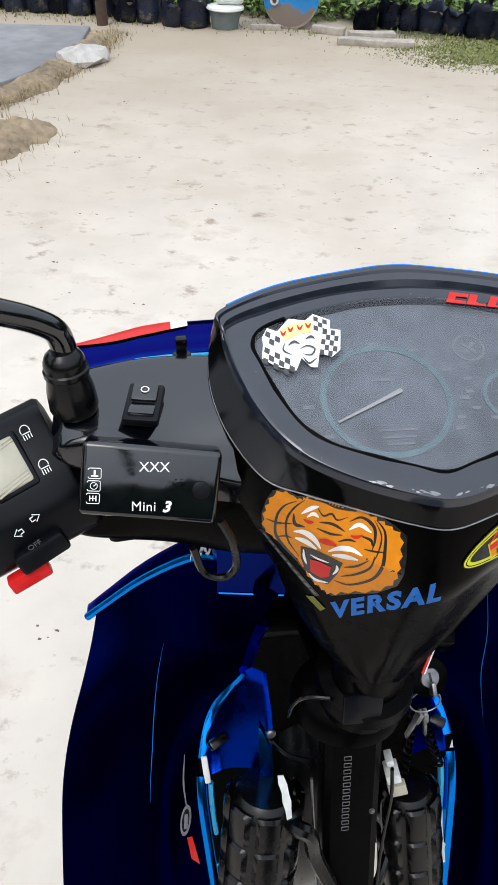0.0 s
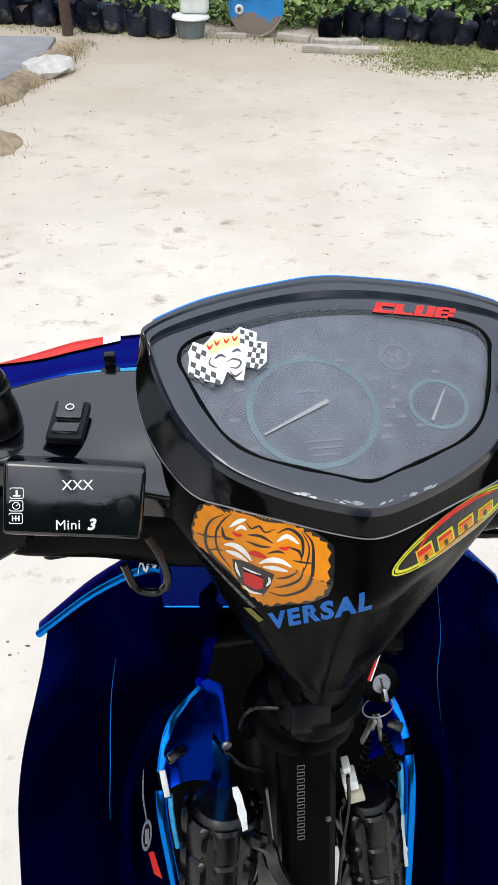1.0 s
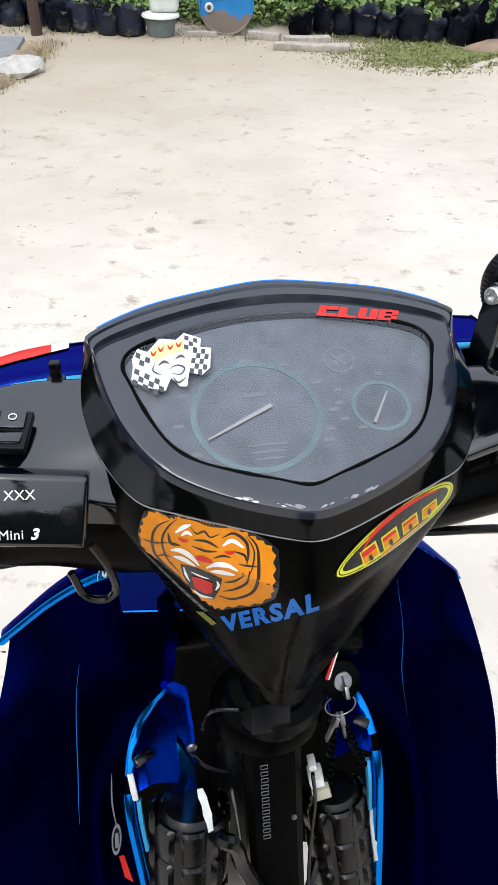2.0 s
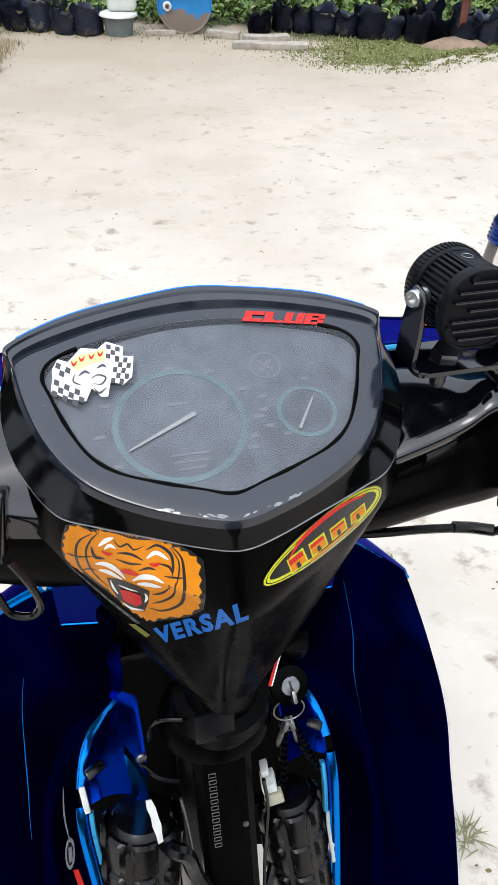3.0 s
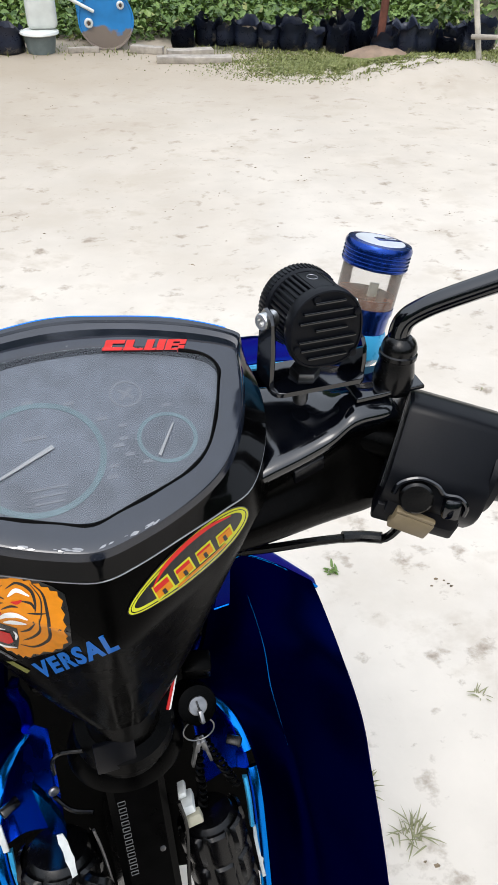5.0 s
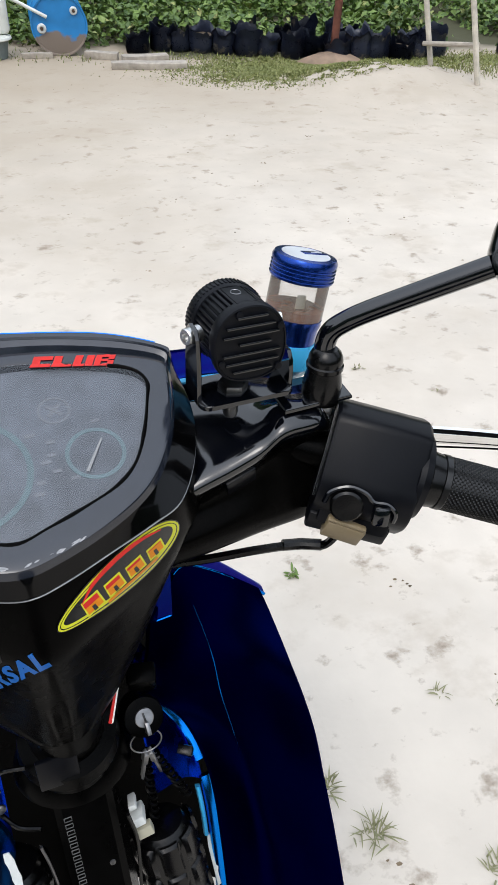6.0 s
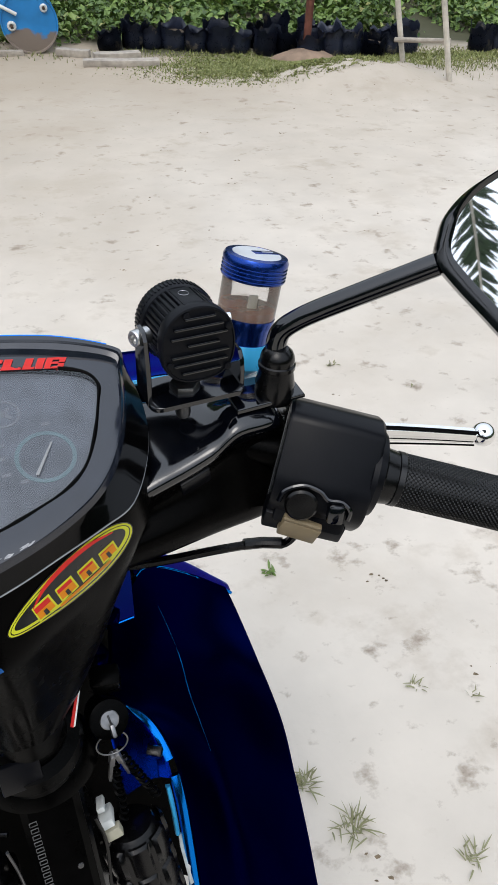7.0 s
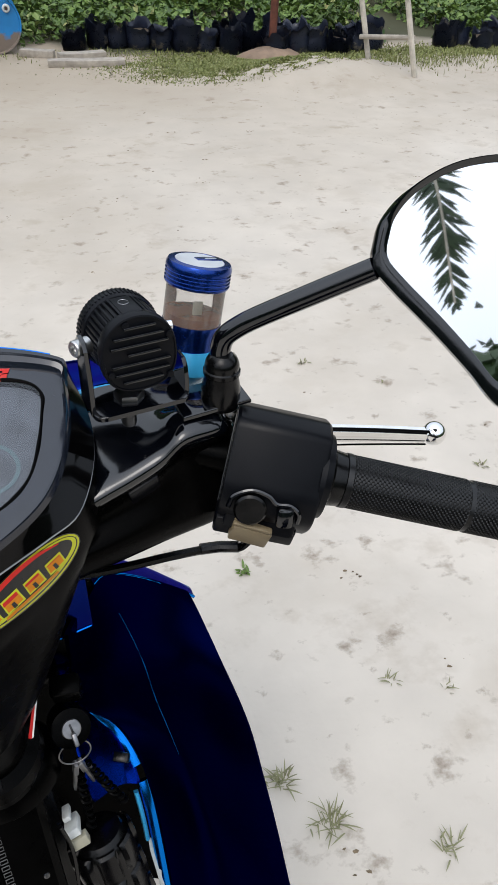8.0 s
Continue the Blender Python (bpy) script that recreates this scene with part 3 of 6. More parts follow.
def build_arm(side, lift):
    sections = []
    if side > 0:  # a ridge along the rider's side, with a hollow under it
        for x, zr, lip in ((.070, .996, -.024), (.098, 1.006, -.022), (.118, 1.0115, -.020), (.136, 1.018, -.018), (.150, 1.028, -.017), (.166, 1.0285, -.016), (.176, 1.0265, -.014), (.184, 1.018, -.010)):
            low = .955 + .06 * (x - .07)
            pts = [(lip, low), (lip + .001, low + .010), (lip + .011, zr - .030), (lip + .009, zr - .019), (lip + .004, zr - .010), (lip + .004, zr - .004), (lip + .010, zr - .0005), (lip + .022, zr + .0015), (.030 - .1 * (x - .07), 1.0205), (.045 - .12 * (x - .07), 1.018), (.049 - .15 * (x - .07), 1.006), (.045 - .15 * (x - .07), .957), (.010, .930 + .2 * (x - .07)), (lip + .006, low - .014)]
            sections.append(spline([(x, y, z) for y, z in pts], 4, True))
    else:
        for x, pts in ((.070, [(-.024, .970), (-.024, .985), (-.018, .992), (0, 1.010), (.036, 1.018), (.046, 1.016), (.050, 1.006), (.05, .955), (.01, .925), (-.018, .935)]),
                       (.098, [(-.022, .971), (-.022, .987), (-.017, .994), (0, 1.011), (.037, 1.020), (.046, 1.018), (.049, 1.008), (.045, .955), (.01, .930), (-.016, .938)]),
                       (.130, [(-.019, .970), (-.020, .998), (-.014, 1.006), (0, 1.012), (.036, 1.021), (.045, 1.020), (.047, 1.010), (.040, .960), (.01, .940), (-.012, .945)]),
                       (.155, [(-.016, .970), (-.018, 1.010), (-.012, 1.018), (0, 1.018), (.032, 1.022), (.041, 1.020), (.043, 1.010), (.036, .964), (.008, .945), (-.012, .950)]),
                       (.176, [(-.014, .970), (-.016, 1.008), (-.010, 1.016), (0, 1.018), (.026, 1.021), (.034, 1.018), (.036, 1.008), (.030, .966), (.006, .950), (-.012, .955)]),
                       (.185, [(-.010, .972), (-.012, 1.000), (-.008, 1.006), (0, 1.009), (.022, 1.010), (.028, 1.008), (.030, 1.000), (.026, .970), (.005, .958), (-.008, .960)])):
            ring = spline([(side * x, y, z + (lift if z > .985 else 0)) for y, z in pts], 4, True)
            sections.append(ring)
    dense = []
    for i in range(len(sections[0])):
        dense.append(spline([q[i] for q in sections], 5))
    rings = [[col[j] for col in dense] for j in range(len(dense[0]))]
    bm = loft(rings)
    # lower rider-side faces get the duller black: a dark reflection painted in
    for f in bm.faces:
        v = f.calc_center_median()
        if v.z < (.984 if side < 0 else 1.000 + max(0, abs(v.x) - .120) * .35 - max(0, .120 - abs(v.x)) * .15) and v.y < .03:
            f.material_index = 1
    return part("handlebar_arm_cover", bm, [GLOSS_BLACK, PANEL_BLACK], cover, "black arm of the handlebar cover, its lower side darkened as if in shade", 50)


arm_left = build_arm(-1, .009)
arm_right = build_arm(1, 0)
clip_at = surface_of(arm_right).ray_cast(Vector((.126, -.2, .992)), Vector((0, 1, 0)))
part("cover_clip", block((.020, .017, .005), basis(clip_at[0], (1, 0, .25), clip_at[1] if clip_at[1].y < 0 else -clip_at[1]), .0012), MATT_BLACK, arm_right)


# ---- bars, grips and switch housings ----
def bar_axis(side):
    if side > 0:
        a, b = Vector((.172, .000, .997)), Vector((.332, -.089, .964))
    else:
        a, b = Vector((-.176, .018, .997)), Vector((-.332, -.053, .969))
    return a, (b - a).normalized()


def knurled_grip(a, d, start, length, r):
    """A rubber grip with a raised diamond pattern and plain collars."""
    s = d.orthogonal().normalized()
    u = d.cross(s)
    n, rows = 144, int(length / .0007)
    rings = []
    for k in range(rows + 1):
        h = start + length * k / rows
        f = k / rows
        plain = f < .03 or .66 < f < .69 or f > .97
        ring = []
        for i in range(n):
            w = 0 if plain else (-.0005 if (i + k) % 4 == 0 or (i - k) % 4 == 0 else .0005)
            q = r + w + (.0009 if f < .03 else 0)
            t = 2 * math.pi * i / n
            ring.append(a + d * h + (s * math.cos(t) + u * math.sin(t)) * q)
        rings.append(ring)
    return loft(rings)


def build_grip(side):
    a, d = bar_axis(side)
    bar = part("handlebar_tube", tube([a - d * .05, a, a + d * .18], .0108, 16), DEEP_BLACK, bike, "black steel handlebar tube")
    part("grip", knurled_grip(a, d, .083, .118, .0163), GRIP, bar, "black rubber grip with a diamond pattern", 20)
    part("grip_collar", turned([(.012, .066), (.0215, .067), (.0215, .072), (.0178, .075), (.0168, .082), (.0150, .088), (.012, .09)], a, d, 32), RUBBER, bar)


build_grip(1)
build_grip(-1)


def housing_pose(side):
    """Origin on the bar, x along it outwards, z towards the rider and up."""
    a, d = bar_axis(side)
    n = Vector((0, -.62, .78))
    return basis(a + d * .039, d, (-.3435, -.7999, .4921)) if side > 0 else basis(a + d * .034, -d, n)


def rounded_case(m, x0, x1, pts, bevel_end=.0018):
    """A switch case: a smooth section drawn in y and z, run along x."""
    sec = [Vector((0, y, z)) for y, z in rounded(pts, .0045, 4)]
    c = sum(sec, Vector()) / len(sec)
    rings = []
    for x, f in ((x0, .965), (x0 + bevel_end, 1), ((x0 + x1) / 2, 1), (x1 - bevel_end, 1), (x1, .965)):
        rings.append([m @ (Vector((x, 0, 0)) + c + (v - c) * f) for v in sec])
    return loft(rings)


def build_switch_right():
    m = housing_pose(1)
    case = part("switch_housing", rounded_case(m, -.0285, .0285, [(.034, -.012), (.034, .010), (.027, .0225), (-.012, .0265), (-.025, .0240), (-.032, .0170), (-.0385, .004), (-.037, -.014), (-.020, -.022), (.018, -.022)]), MATT_BLACK, bike, "matt black right switch housing")
    part("housing_lip", turned([(.0195, .064), (.0262, .065), (.0275, .068), (.0262, .072), (.019, .073)], bar_axis(1)[0], bar_axis(1)[1], 36), MATT_BLACK, case)
    part("case_split", tube([m @ Vector(p) for p in ((-.0290, .0335, .006), (-.0292, .0100, .0120), (-.0292, -.0250, .0120))], .0006, 6), CHROME, case, "bare bright edge between case and lever clamp")
    part("button_plate", slab(rounded([(-.024, -.0400), (.020, -.0400), (.019, -.0160), (.006, -.0155), (.002, -.0125), (-.018, -.0125), (-.023, -.018)], .004, 3), .0030, m @ pose(0, 0, .0225, 14, 0, 0), .0010), MATT_BLACK, case)
    part("starter_button", turned([(.0098, 0), (.0098, .0024), (.0085, .0036), (.002, .0032)], m @ Vector((-.0105, -.0225, .0262)), m.to_3x3() @ Vector((0, -.24, .97)), 28), RUBBER, case, "round black starter button")
    part("button_shroud", tube([m @ Vector(p) for p in spline([(-.0235, -.0240, .0262), (-.0215, -.0165, .0282), (-.0120, -.0112, .0290), (-.0020, -.0125, .0288), (.0040, -.0165, .0282), (.0120, -.0160, .0282), (.0180, -.0200, .0275), (.0185, -.0260, .0255)], 5)], .0016, 8), GLOSS_BLACK, case, "shiny raised edge over the buttons")
    part("rocker_button", block((.0240, .0150, .009), m @ pose(-.0060, -.0400, .0140, 40, 4, -5), .0012), TAN, case, "aged tan light switch")
    part("rocker_ridge", block((.0240, .0022, .0030), m @ pose(-.0060, -.0346, .0222, 40, 4, -5), .0008), TAN, case)
    part("lower_button", block((.0105, .0130, .008), m @ pose(.0105, -.0235, .0262, 14, 0, 8), .0026), GLOSS_BLACK, case)
    part("rocker_guard", block((.050, .016, .014), m @ pose(-.0035, -.0365, .0060, 40, 0, 0), .002), MATT_BLACK, case)
    return case


switch_right = build_switch_right()


def build_switch_left():
    m = housing_pose(-1)
    case = part("switch_housing", rounded_case(m, -.036, .0255, [(.028, -.012), (.027, .012), (.018, .026), (-.016, .0285), (-.030, .0255), (-.046, .012), (-.044, -.014), (-.020, -.022), (.018, -.022)]), MATT_BLACK, bike, "matt black left switch housing with white symbols")
    part("dip_switch_bed", block((.0225, .0295, .005), m @ pose(-.0005, -.003, .0272, 0, 0, 2), .002), MATT_BLACK, case)
    dip = part("dip_switch", block((.0185, .0250, .007), m @ pose(-.0005, -.003, .0278, 0, 6, 2), .0018), CREAM, case, "pale cream dip switch")
    for k in range(5):
        y = (-.0128, -.0112, -.0096, .0062, .0078)[k]
        part("finger_ridge", tube([m @ Vector((-.0090, y - .0035, .0319)), m @ Vector((.0080, y + .0005, .0303))], .0006, 6), CREAM, dip)
    marks = None
    for x, y in ((.0150, .0062), (.0155, -.0128)):
        q = m @ pose(x, y, .0285, 0, 0, 0) @ Matrix.Scale(.8, 4)
        marks = tube([q @ Vector((.0028 * math.cos(t), .0034 * math.sin(t) + .003, 0)) for t in [radians(200 - 220 * i / 12) for i in range(13)]] , .00028, 5, bm=marks)
        marks = block((.0056, .0006, .0004), q @ pose(0, .0012, 0), bm=marks)
        for k in range(4):
            marks = block((.0005, .003, .0004), q @ pose(-.0024 + k * .0016, -.0012, 0), bm=marks)
    part("lamp_symbols", marks, WHITE, case)
    q = m @ pose(-.0045, -.0322, .0258, 30, 0, 8) @ Matrix.Scale(.72, 4)
    arrows = None
    for s in (-1, 1):
        pts = [(s * .004, .0014), (s * .0065, .0014), (s * .0065, .003), (s * .0105, 0), (s * .0065, -.003), (s * .0065, -.0014), (s * .004, -.0014), (s * .004, .0014)]
        arrows = tube([q @ Vector((x, y + s * .0012, .0)) for x, y in pts], .0003, 5, bm=arrows)
    part("arrow_symbols", arrows, WHITE, case)
    part("turn_switch", block((.026, .011, .009), m @ pose(-.005, -.0450, .0155, 38, 0, 5), .002), MATT_BLACK, case)
    part("off_mark", lettering("OFF", .0040, m @ pose(-.006, -.0420, .0226, 38, 0, 5), .0001), STAMP, case)
    part("off_line", block((.011, .0006, .0003), m @ pose(-.005, -.0462, .0200, 38, 0, 5)), WHITE, case)
    part("horn_lever", block((.021, .0085, .008), m @ pose(-.0165, -.0520, .0085, 38, 0, 2), .0015), RED, case, "red lever under the switch housing")
    return case


switch_left = build_switch_left()


# ---- mirrors ----
def build_mirror(side):
    def p(x, y, z):
        return Vector((side * x + (.0075 if side < 0 else 0), y, z))
    boot = part("mirror_boot", turned([(.0108, 0), (.0118, .003), (.0114, .012), (.0102, .018), (.0098, .0205), (.0108, .0215), (.0108, .0238), (.0099, .0245), (.0101, .0268), (.0096, .0290), (.0084, .0315), (.006, .0335)], p(.180, .005, 1.028), (side * .06, .06, 1), 28), RUBBER, bike, "black rubber boot of the mirror stem")
    line = spline([p(.181, .008, 1.055), p(.1815, .0090, 1.064), p(.1838, .0082, 1.0715), p(.1900, .0052, 1.0780), p(.2000, -.0008, 1.0860), p(.2245, -.0152, 1.1025), p(.249, -.030, 1.1190)], 6)
    stem = part("mirror_stem", tube(line, [.0060] * len(line), 14), GLOSS_BLACK, boot, "glossy black mirror stem")
    o = p(.25, -.03, 1.122)
    n = Vector((side * -.42, -.80, .42)).normalized()
    m = basis(o, (.885, side * -.465, 0), n) @ pose(0, 0, 0, 0, 0, side * -6.2)
    half = [(-.002, -.002), (-.0035, .010), (-.002, .021), (.006, .0345), (.021, .0475), (.037, .055), (.055, .0585), (.080, .055), (.105, .042), (.115, .020), (.112, -.015), (.102, -.045), (.090, -.062), (.078, -.0625), (.060, -.048), (.035, -.0295), (.010, -.0125)]
    half = [(side * x, y) for x, y in half]
    out = [Vector((v.x, v.y, 0)) for v in spline([(x, y, 0) for x, y in half], 4, True)]
    c = sum(out, Vector()) / len(out)

    def ring(f, z):
        up = .0050 if f < .95 and z > -.01 else 0
        return [m @ (c + (v - c) * f + Vector((0, up, z))) for v in out]
    shell = part("mirror_shell", loft([ring(.865, -.0020), ring(.885, .0005), ring(.94, .0014), ring(.985, 0), ring(1, -.004), ring(.99, -.010), ring(.88, -.020), ring(.6, -.027)], True, (False, True)), GLOSS_BLACK, boot, "black plastic mirror shell", 50)
    g = bmesh.new()
    g.faces.new([g.verts.new(v) for v in ring(.880, -.0008)])
    part("mirror_glass", g, MIRROR, boot, "clear mirror glass", 80)


build_mirror(1)
build_mirror(-1)


# ---- front: nose fairing, leg shields and what lies between them ----
def build_nose():
    rows = []
    for i in range(25):
        f = -1 + 2 * i / 24
        x = .190 * f
        a = abs(f)
        top = 1.016 - .010 * max(0, 1 - a / .66) - .007 * max(0, a - .75) / .25
        back = .079 - .026 * a
        fall = 1 - .5 * a ** 4
        rows.append([Vector((x, back + .001, top - .050)), Vector((x, back, top - .002)), Vector((x, back + .012, top + .002)), Vector((x, back + .030, top + .002)),
                     Vector((x, back + .048 * fall, top - .006)), Vector((x, back + .075 * fall, top - .045)), Vector((x * .96, back + .09 * fall, top - .10)), Vector((x * .8, back + .08 * fall, top - .17))])
    dense = [spline(r, 4) for r in rows]
    nose = part("nose_fairing", loft(dense, False), BLUE_TOP, bike, "dark blue headlight nose with a red flash and a pale blue edge", 60)
    for s in (-1, 1):
        k = [r for r in rows if .090 < s * r[0].x < .186]
        edge = [r[1] + Vector((0, -.0006, .003)) for r in k]
        part("pale_edge", tube(edge, .0019, 6), CYAN_LINE, nose, "thin pale blue pinstripe")
        for name, x0, x1, mat, words in (("red_flash", .150 if s > 0 else .124, .189, PRINT_RED, "red flash decal"), ("white_flash", .142 if s > 0 else .114, .150 if s > 0 else .124, WHITE, "white end of the flash")):
            strip = []
            for i in range(13):
                x = x0 + (x1 - x0) * i / 12
                q = (s * x / .190 + 1) * 12
                a, b = rows[min(23, int(q))], rows[min(24, int(q) + 1)]
                d = spline([u.lerp(v, q - int(q)) for u, v in zip(a, b)], 8)
                low = 20 + 5 * ((x - .150) / .045) ** 2
                strip.append([v for v in [d[int(j)].lerp(d[int(j) + 1], j - int(j)) + Vector((0, -.0004, .0010)) for j in [low + (31 - low) * n / 8 for n in range(9)]]])
            part(name, loft(strip, False), mat, nose, words)
    return nose


nose = build_nose()

# rows of the leg shield's right half: inner edge, crease, outer edge
SHIELD = [((.066, .002, .868), (.110, .066, .838), (.183, .082, .759)),
          ((.066, .020, .805), (.126, .062, .780), (.189, .058, .742)),
          ((.066, .045, .740), (.138, .050, .728), (.199, .018, .705)),
          ((.0725, .0545, .688), (.145, .043, .672), (.2095, -.008, .655)),
          ((.0965, .0455, .656), (.150, .030, .630), (.2155, -.030, .600)),
          ((.1085, .020, .631), (.155, .012, .590), (.218, -.060, .550)),
          ((.1115, -.008, .603), (.158, -.012, .540), (.219, -.090, .500)),
          ((.1105, -.035, .555), (.160, -.045, .480), (.222, -.115, .440)),
          ((.1070, -.070, .490), (.158, -.080, .410), (.215, -.140, .360)),
          ((.100, -.115, .415), (.150, -.125, .340), (.200, -.165, .290))]


def build_shield(side):
    cols = []
    rows = []
    for k, (i, c, o) in enumerate(SHIELD):
        if side < 0:
            o = (o[0] + (.012, .012, .017, .0185, .0195, .0205, .021, .0215, .022, .0225)[k], o[1], o[2])
            i = (i[0] + (0, .009, .010, .010, .0105, .0105, .011, .008, .004, 0)[k], i[1], i[2])
        i, c, o = (Vector((side * v[0], v[1], v[2])) for v in (i, c, o))
        mid1, mid2 = i.lerp(c, .5) + Vector((0, .004, 0)), c.lerp(o, .5) + Vector((0, .007, 0))
        rows.append(spline([i, mid1, c, mid2, o], 4))
    dense = [spline([r[k] for r in rows], 5) for k in range(len(rows[0]))]
    grid = [[col[j] for col in dense] for j in range(len(dense[0]))]
    bm = loft(grid, False)
    bmesh.ops.recalc_face_normals(bm, faces=bm.faces)
    bmesh.ops.solidify(bm, geom=list(bm.faces), thickness=.003)
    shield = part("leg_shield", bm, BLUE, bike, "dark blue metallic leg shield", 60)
    # rim round the opening: a band in the lit blue, a groove and a thin inner lip, broken off in the middle
    inner = dense[0]

    def strip(first, last, section):
        rows = []
        for k in range(first, last):
            along = (inner[min(k + 1, len(inner) - 1)] - inner[k - 1]).normalized()
            up = Vector((0, -.75, .66))
            up = (up - along * up.dot(along)).normalized()
            into = up.cross(along)
            if into.dot(Vector((-side * .8, 0, -.5))) < 0:
                into = -into
            rows.append([inner[k] + into * a + up * b for a, b in section])
        return loft(rows)
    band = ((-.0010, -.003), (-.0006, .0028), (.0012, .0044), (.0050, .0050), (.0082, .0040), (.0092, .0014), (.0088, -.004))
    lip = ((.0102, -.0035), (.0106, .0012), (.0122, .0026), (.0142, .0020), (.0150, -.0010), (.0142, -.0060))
    part("opening_rim", strip(14, 27, band), BLUE_LIT, shield, "blue rim round the opening, its lit tone put into the colour", 50)
    part("opening_rim", strip(28, 46, band), BLUE_LIT, shield, "blue rim round the opening, its lit tone put into the colour", 50)
    part("opening_seal", strip(15, 25, lip), BLUE_LIT, shield, "inner lip of the opening, coloured pale blue as if lit", 50)
    part("opening_seal", strip(29, 35, lip), CYAN_LINE, shield, "inner lip of the opening, coloured pale blue as if lit", 50)
    # same paint in the dim copy: shade put into the colour
    part("inner_return", strip(4, 17, ((-.0006, .0004), (.0040, .0012), (.0084, .0006), (.0090, -.006), (.0040, -.008))), BLUE_TOP, shield, "blue return edge above the opening, its shade put into the colour", 50)
    # folded top edge from the ledge to the outer tip
    top = [col[0] for col in dense][6:]
    top.append(top[-1] + (top[-1] - top[-2]) * .8)
    edge = []
    for k, v in enumerate(top):
        f = k / (len(top) - 1)
        w = .020 - .010 * f
        edge.append([v + Vector(q) for q in ((0, -.002, -.002), (0, -.0015, .002), (0, w * .5, .0035), (0, w, .001), (0, w, -.006), (0, w * .4, -.006))])
    part("shield_top_edge", loft(edge), BLUE_TOP, shield, "blue folded top edge", 50)
    # highlight along the fold, built as a tube in the lit blue
    fold = [v + Vector((0, -.0022, .001)) for v in top]
    part("top_edge_line", tube(fold, .0032 if side < 0 else .0012, 8), BLUE_LIT, shield, "light line on the folded edge, put in as a lit-blue tube")
    # the crease's highlight as a thin tube, tapered so its middle reads brightest
    crease = [v + Vector((0, -.0036 if side > 0 else -.0026, .0018 if side > 0 else .0014)) for v in (dense[7][4:25] if side > 0 else dense[9][8:27])]
    part("moulded_edge", tube(crease, [.0001 + .0006 * math.sin(math.pi * i / len(crease)) for i in range(len(crease))], 6), BLUE_LIT, shield, "glint along the shield's moulded crease, put in as a lit-blue tube")
    # ledge beside the steering stem
    part("ledge", slab([(.056, .014), (.088, .017), (.090, .062), (.056, .062)] if side > 0 else [(-.056, .018), (-.056, .062), (-.103, .062), (-.102, .024)], .060, pose(0, 0, .846, 0, 0, 0), .003), BLUE_TOP, shield, "blue ledge at the top of the shield")
    # inner panel behind the opening, with its bolt and clip
    panel = []
    wide = .010 if side < 0 else 0
    for a, b in (((.070, .053, .696), (.062, .044, .706)), ((.079, .052, .676), (.062, .032, .700)), ((.090, .046, .658), (.061, .016, .692)), ((.099, .032, .643), (.061, .004, .682)), ((.104, .018, .629), (.062, -.004, .662)), ((.105, .002, .611), (.064, -.008, .640))):
        a = (a[0] + wide, a[1], a[2])
        b = (b[0] + wide * .1 - .004, b[1] - .002, b[2])
        a, b = Vector((side * a[0], a[1], a[2])), Vector((side * b[0], b[1], b[2]))
        panel.append(spline([a, a.lerp(b, .5) + Vector((side * .004, .006, 0)), b], 5))
    bm = loft(panel, False)
    bmesh.ops.solidify(bm, geom=list(bm.faces), thickness=.002)
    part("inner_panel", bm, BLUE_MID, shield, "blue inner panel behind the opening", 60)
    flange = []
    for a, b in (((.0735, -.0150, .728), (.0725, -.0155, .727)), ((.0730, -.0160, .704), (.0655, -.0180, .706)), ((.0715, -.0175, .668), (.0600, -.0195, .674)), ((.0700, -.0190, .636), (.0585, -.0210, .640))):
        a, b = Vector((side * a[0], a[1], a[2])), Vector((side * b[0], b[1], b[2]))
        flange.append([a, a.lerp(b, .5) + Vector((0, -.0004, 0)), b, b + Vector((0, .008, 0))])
    # the flange's brightness comes from the lit copy of the blue
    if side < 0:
        part("panel_flange", loft(flange), BLUE_LIT, shield, "blue flange of the inner panel, coloured as if lit", 60)
    # bright lower edge of the ledge, a highlight put in as colour
    part("ledge_line", tube([(side * .057, .0178 - (.004 if side > 0 else 0), .847), (side * (.087 if side > 0 else .101), .0168 if side > 0 else .0238, .847)], .0009, 6), BLUE_LIT, shield)
    part("panel_bolt", turned([(.0042, 0), (.0042, .0015), (.0032, .0026), (.001, .003)], (side * .0615, -.004, .694), (side * -.2, -.9, .3), 16), STEEL, shield, "zinc bolt head")
    part("clip_tab", block((.020, .009, .012), pose(side * (.101 if side < 0 else .091), .018, .644, 20, 0, side * -30), .002), RUBBER, shield)
    if side < 0:
        part("broken_tab", block((.0055, .003, .024), pose(-.1135, .004, .622, -40, -8, 0), .001), NATURAL_PLASTIC, shield, "bare pale edge of broken plastic")
    else:
        rag = [(0, -.030), (.004, -.029), (.003, -.016), (.0055, -.010), (.0035, -.004), (.006, .006), (.005, .020), (.0015, .024), (0, .010)]
        part("broken_tab", slab(rag, .0025, basis((.0985, -.040, .545), (1, .05, 0), (-.1, -.72, .55)), .0005), NATURAL_PLASTIC, shield, "bare pale edge of broken plastic")
    return shield


shield_left = build_shield(-1)
shield_right = build_shield(1)


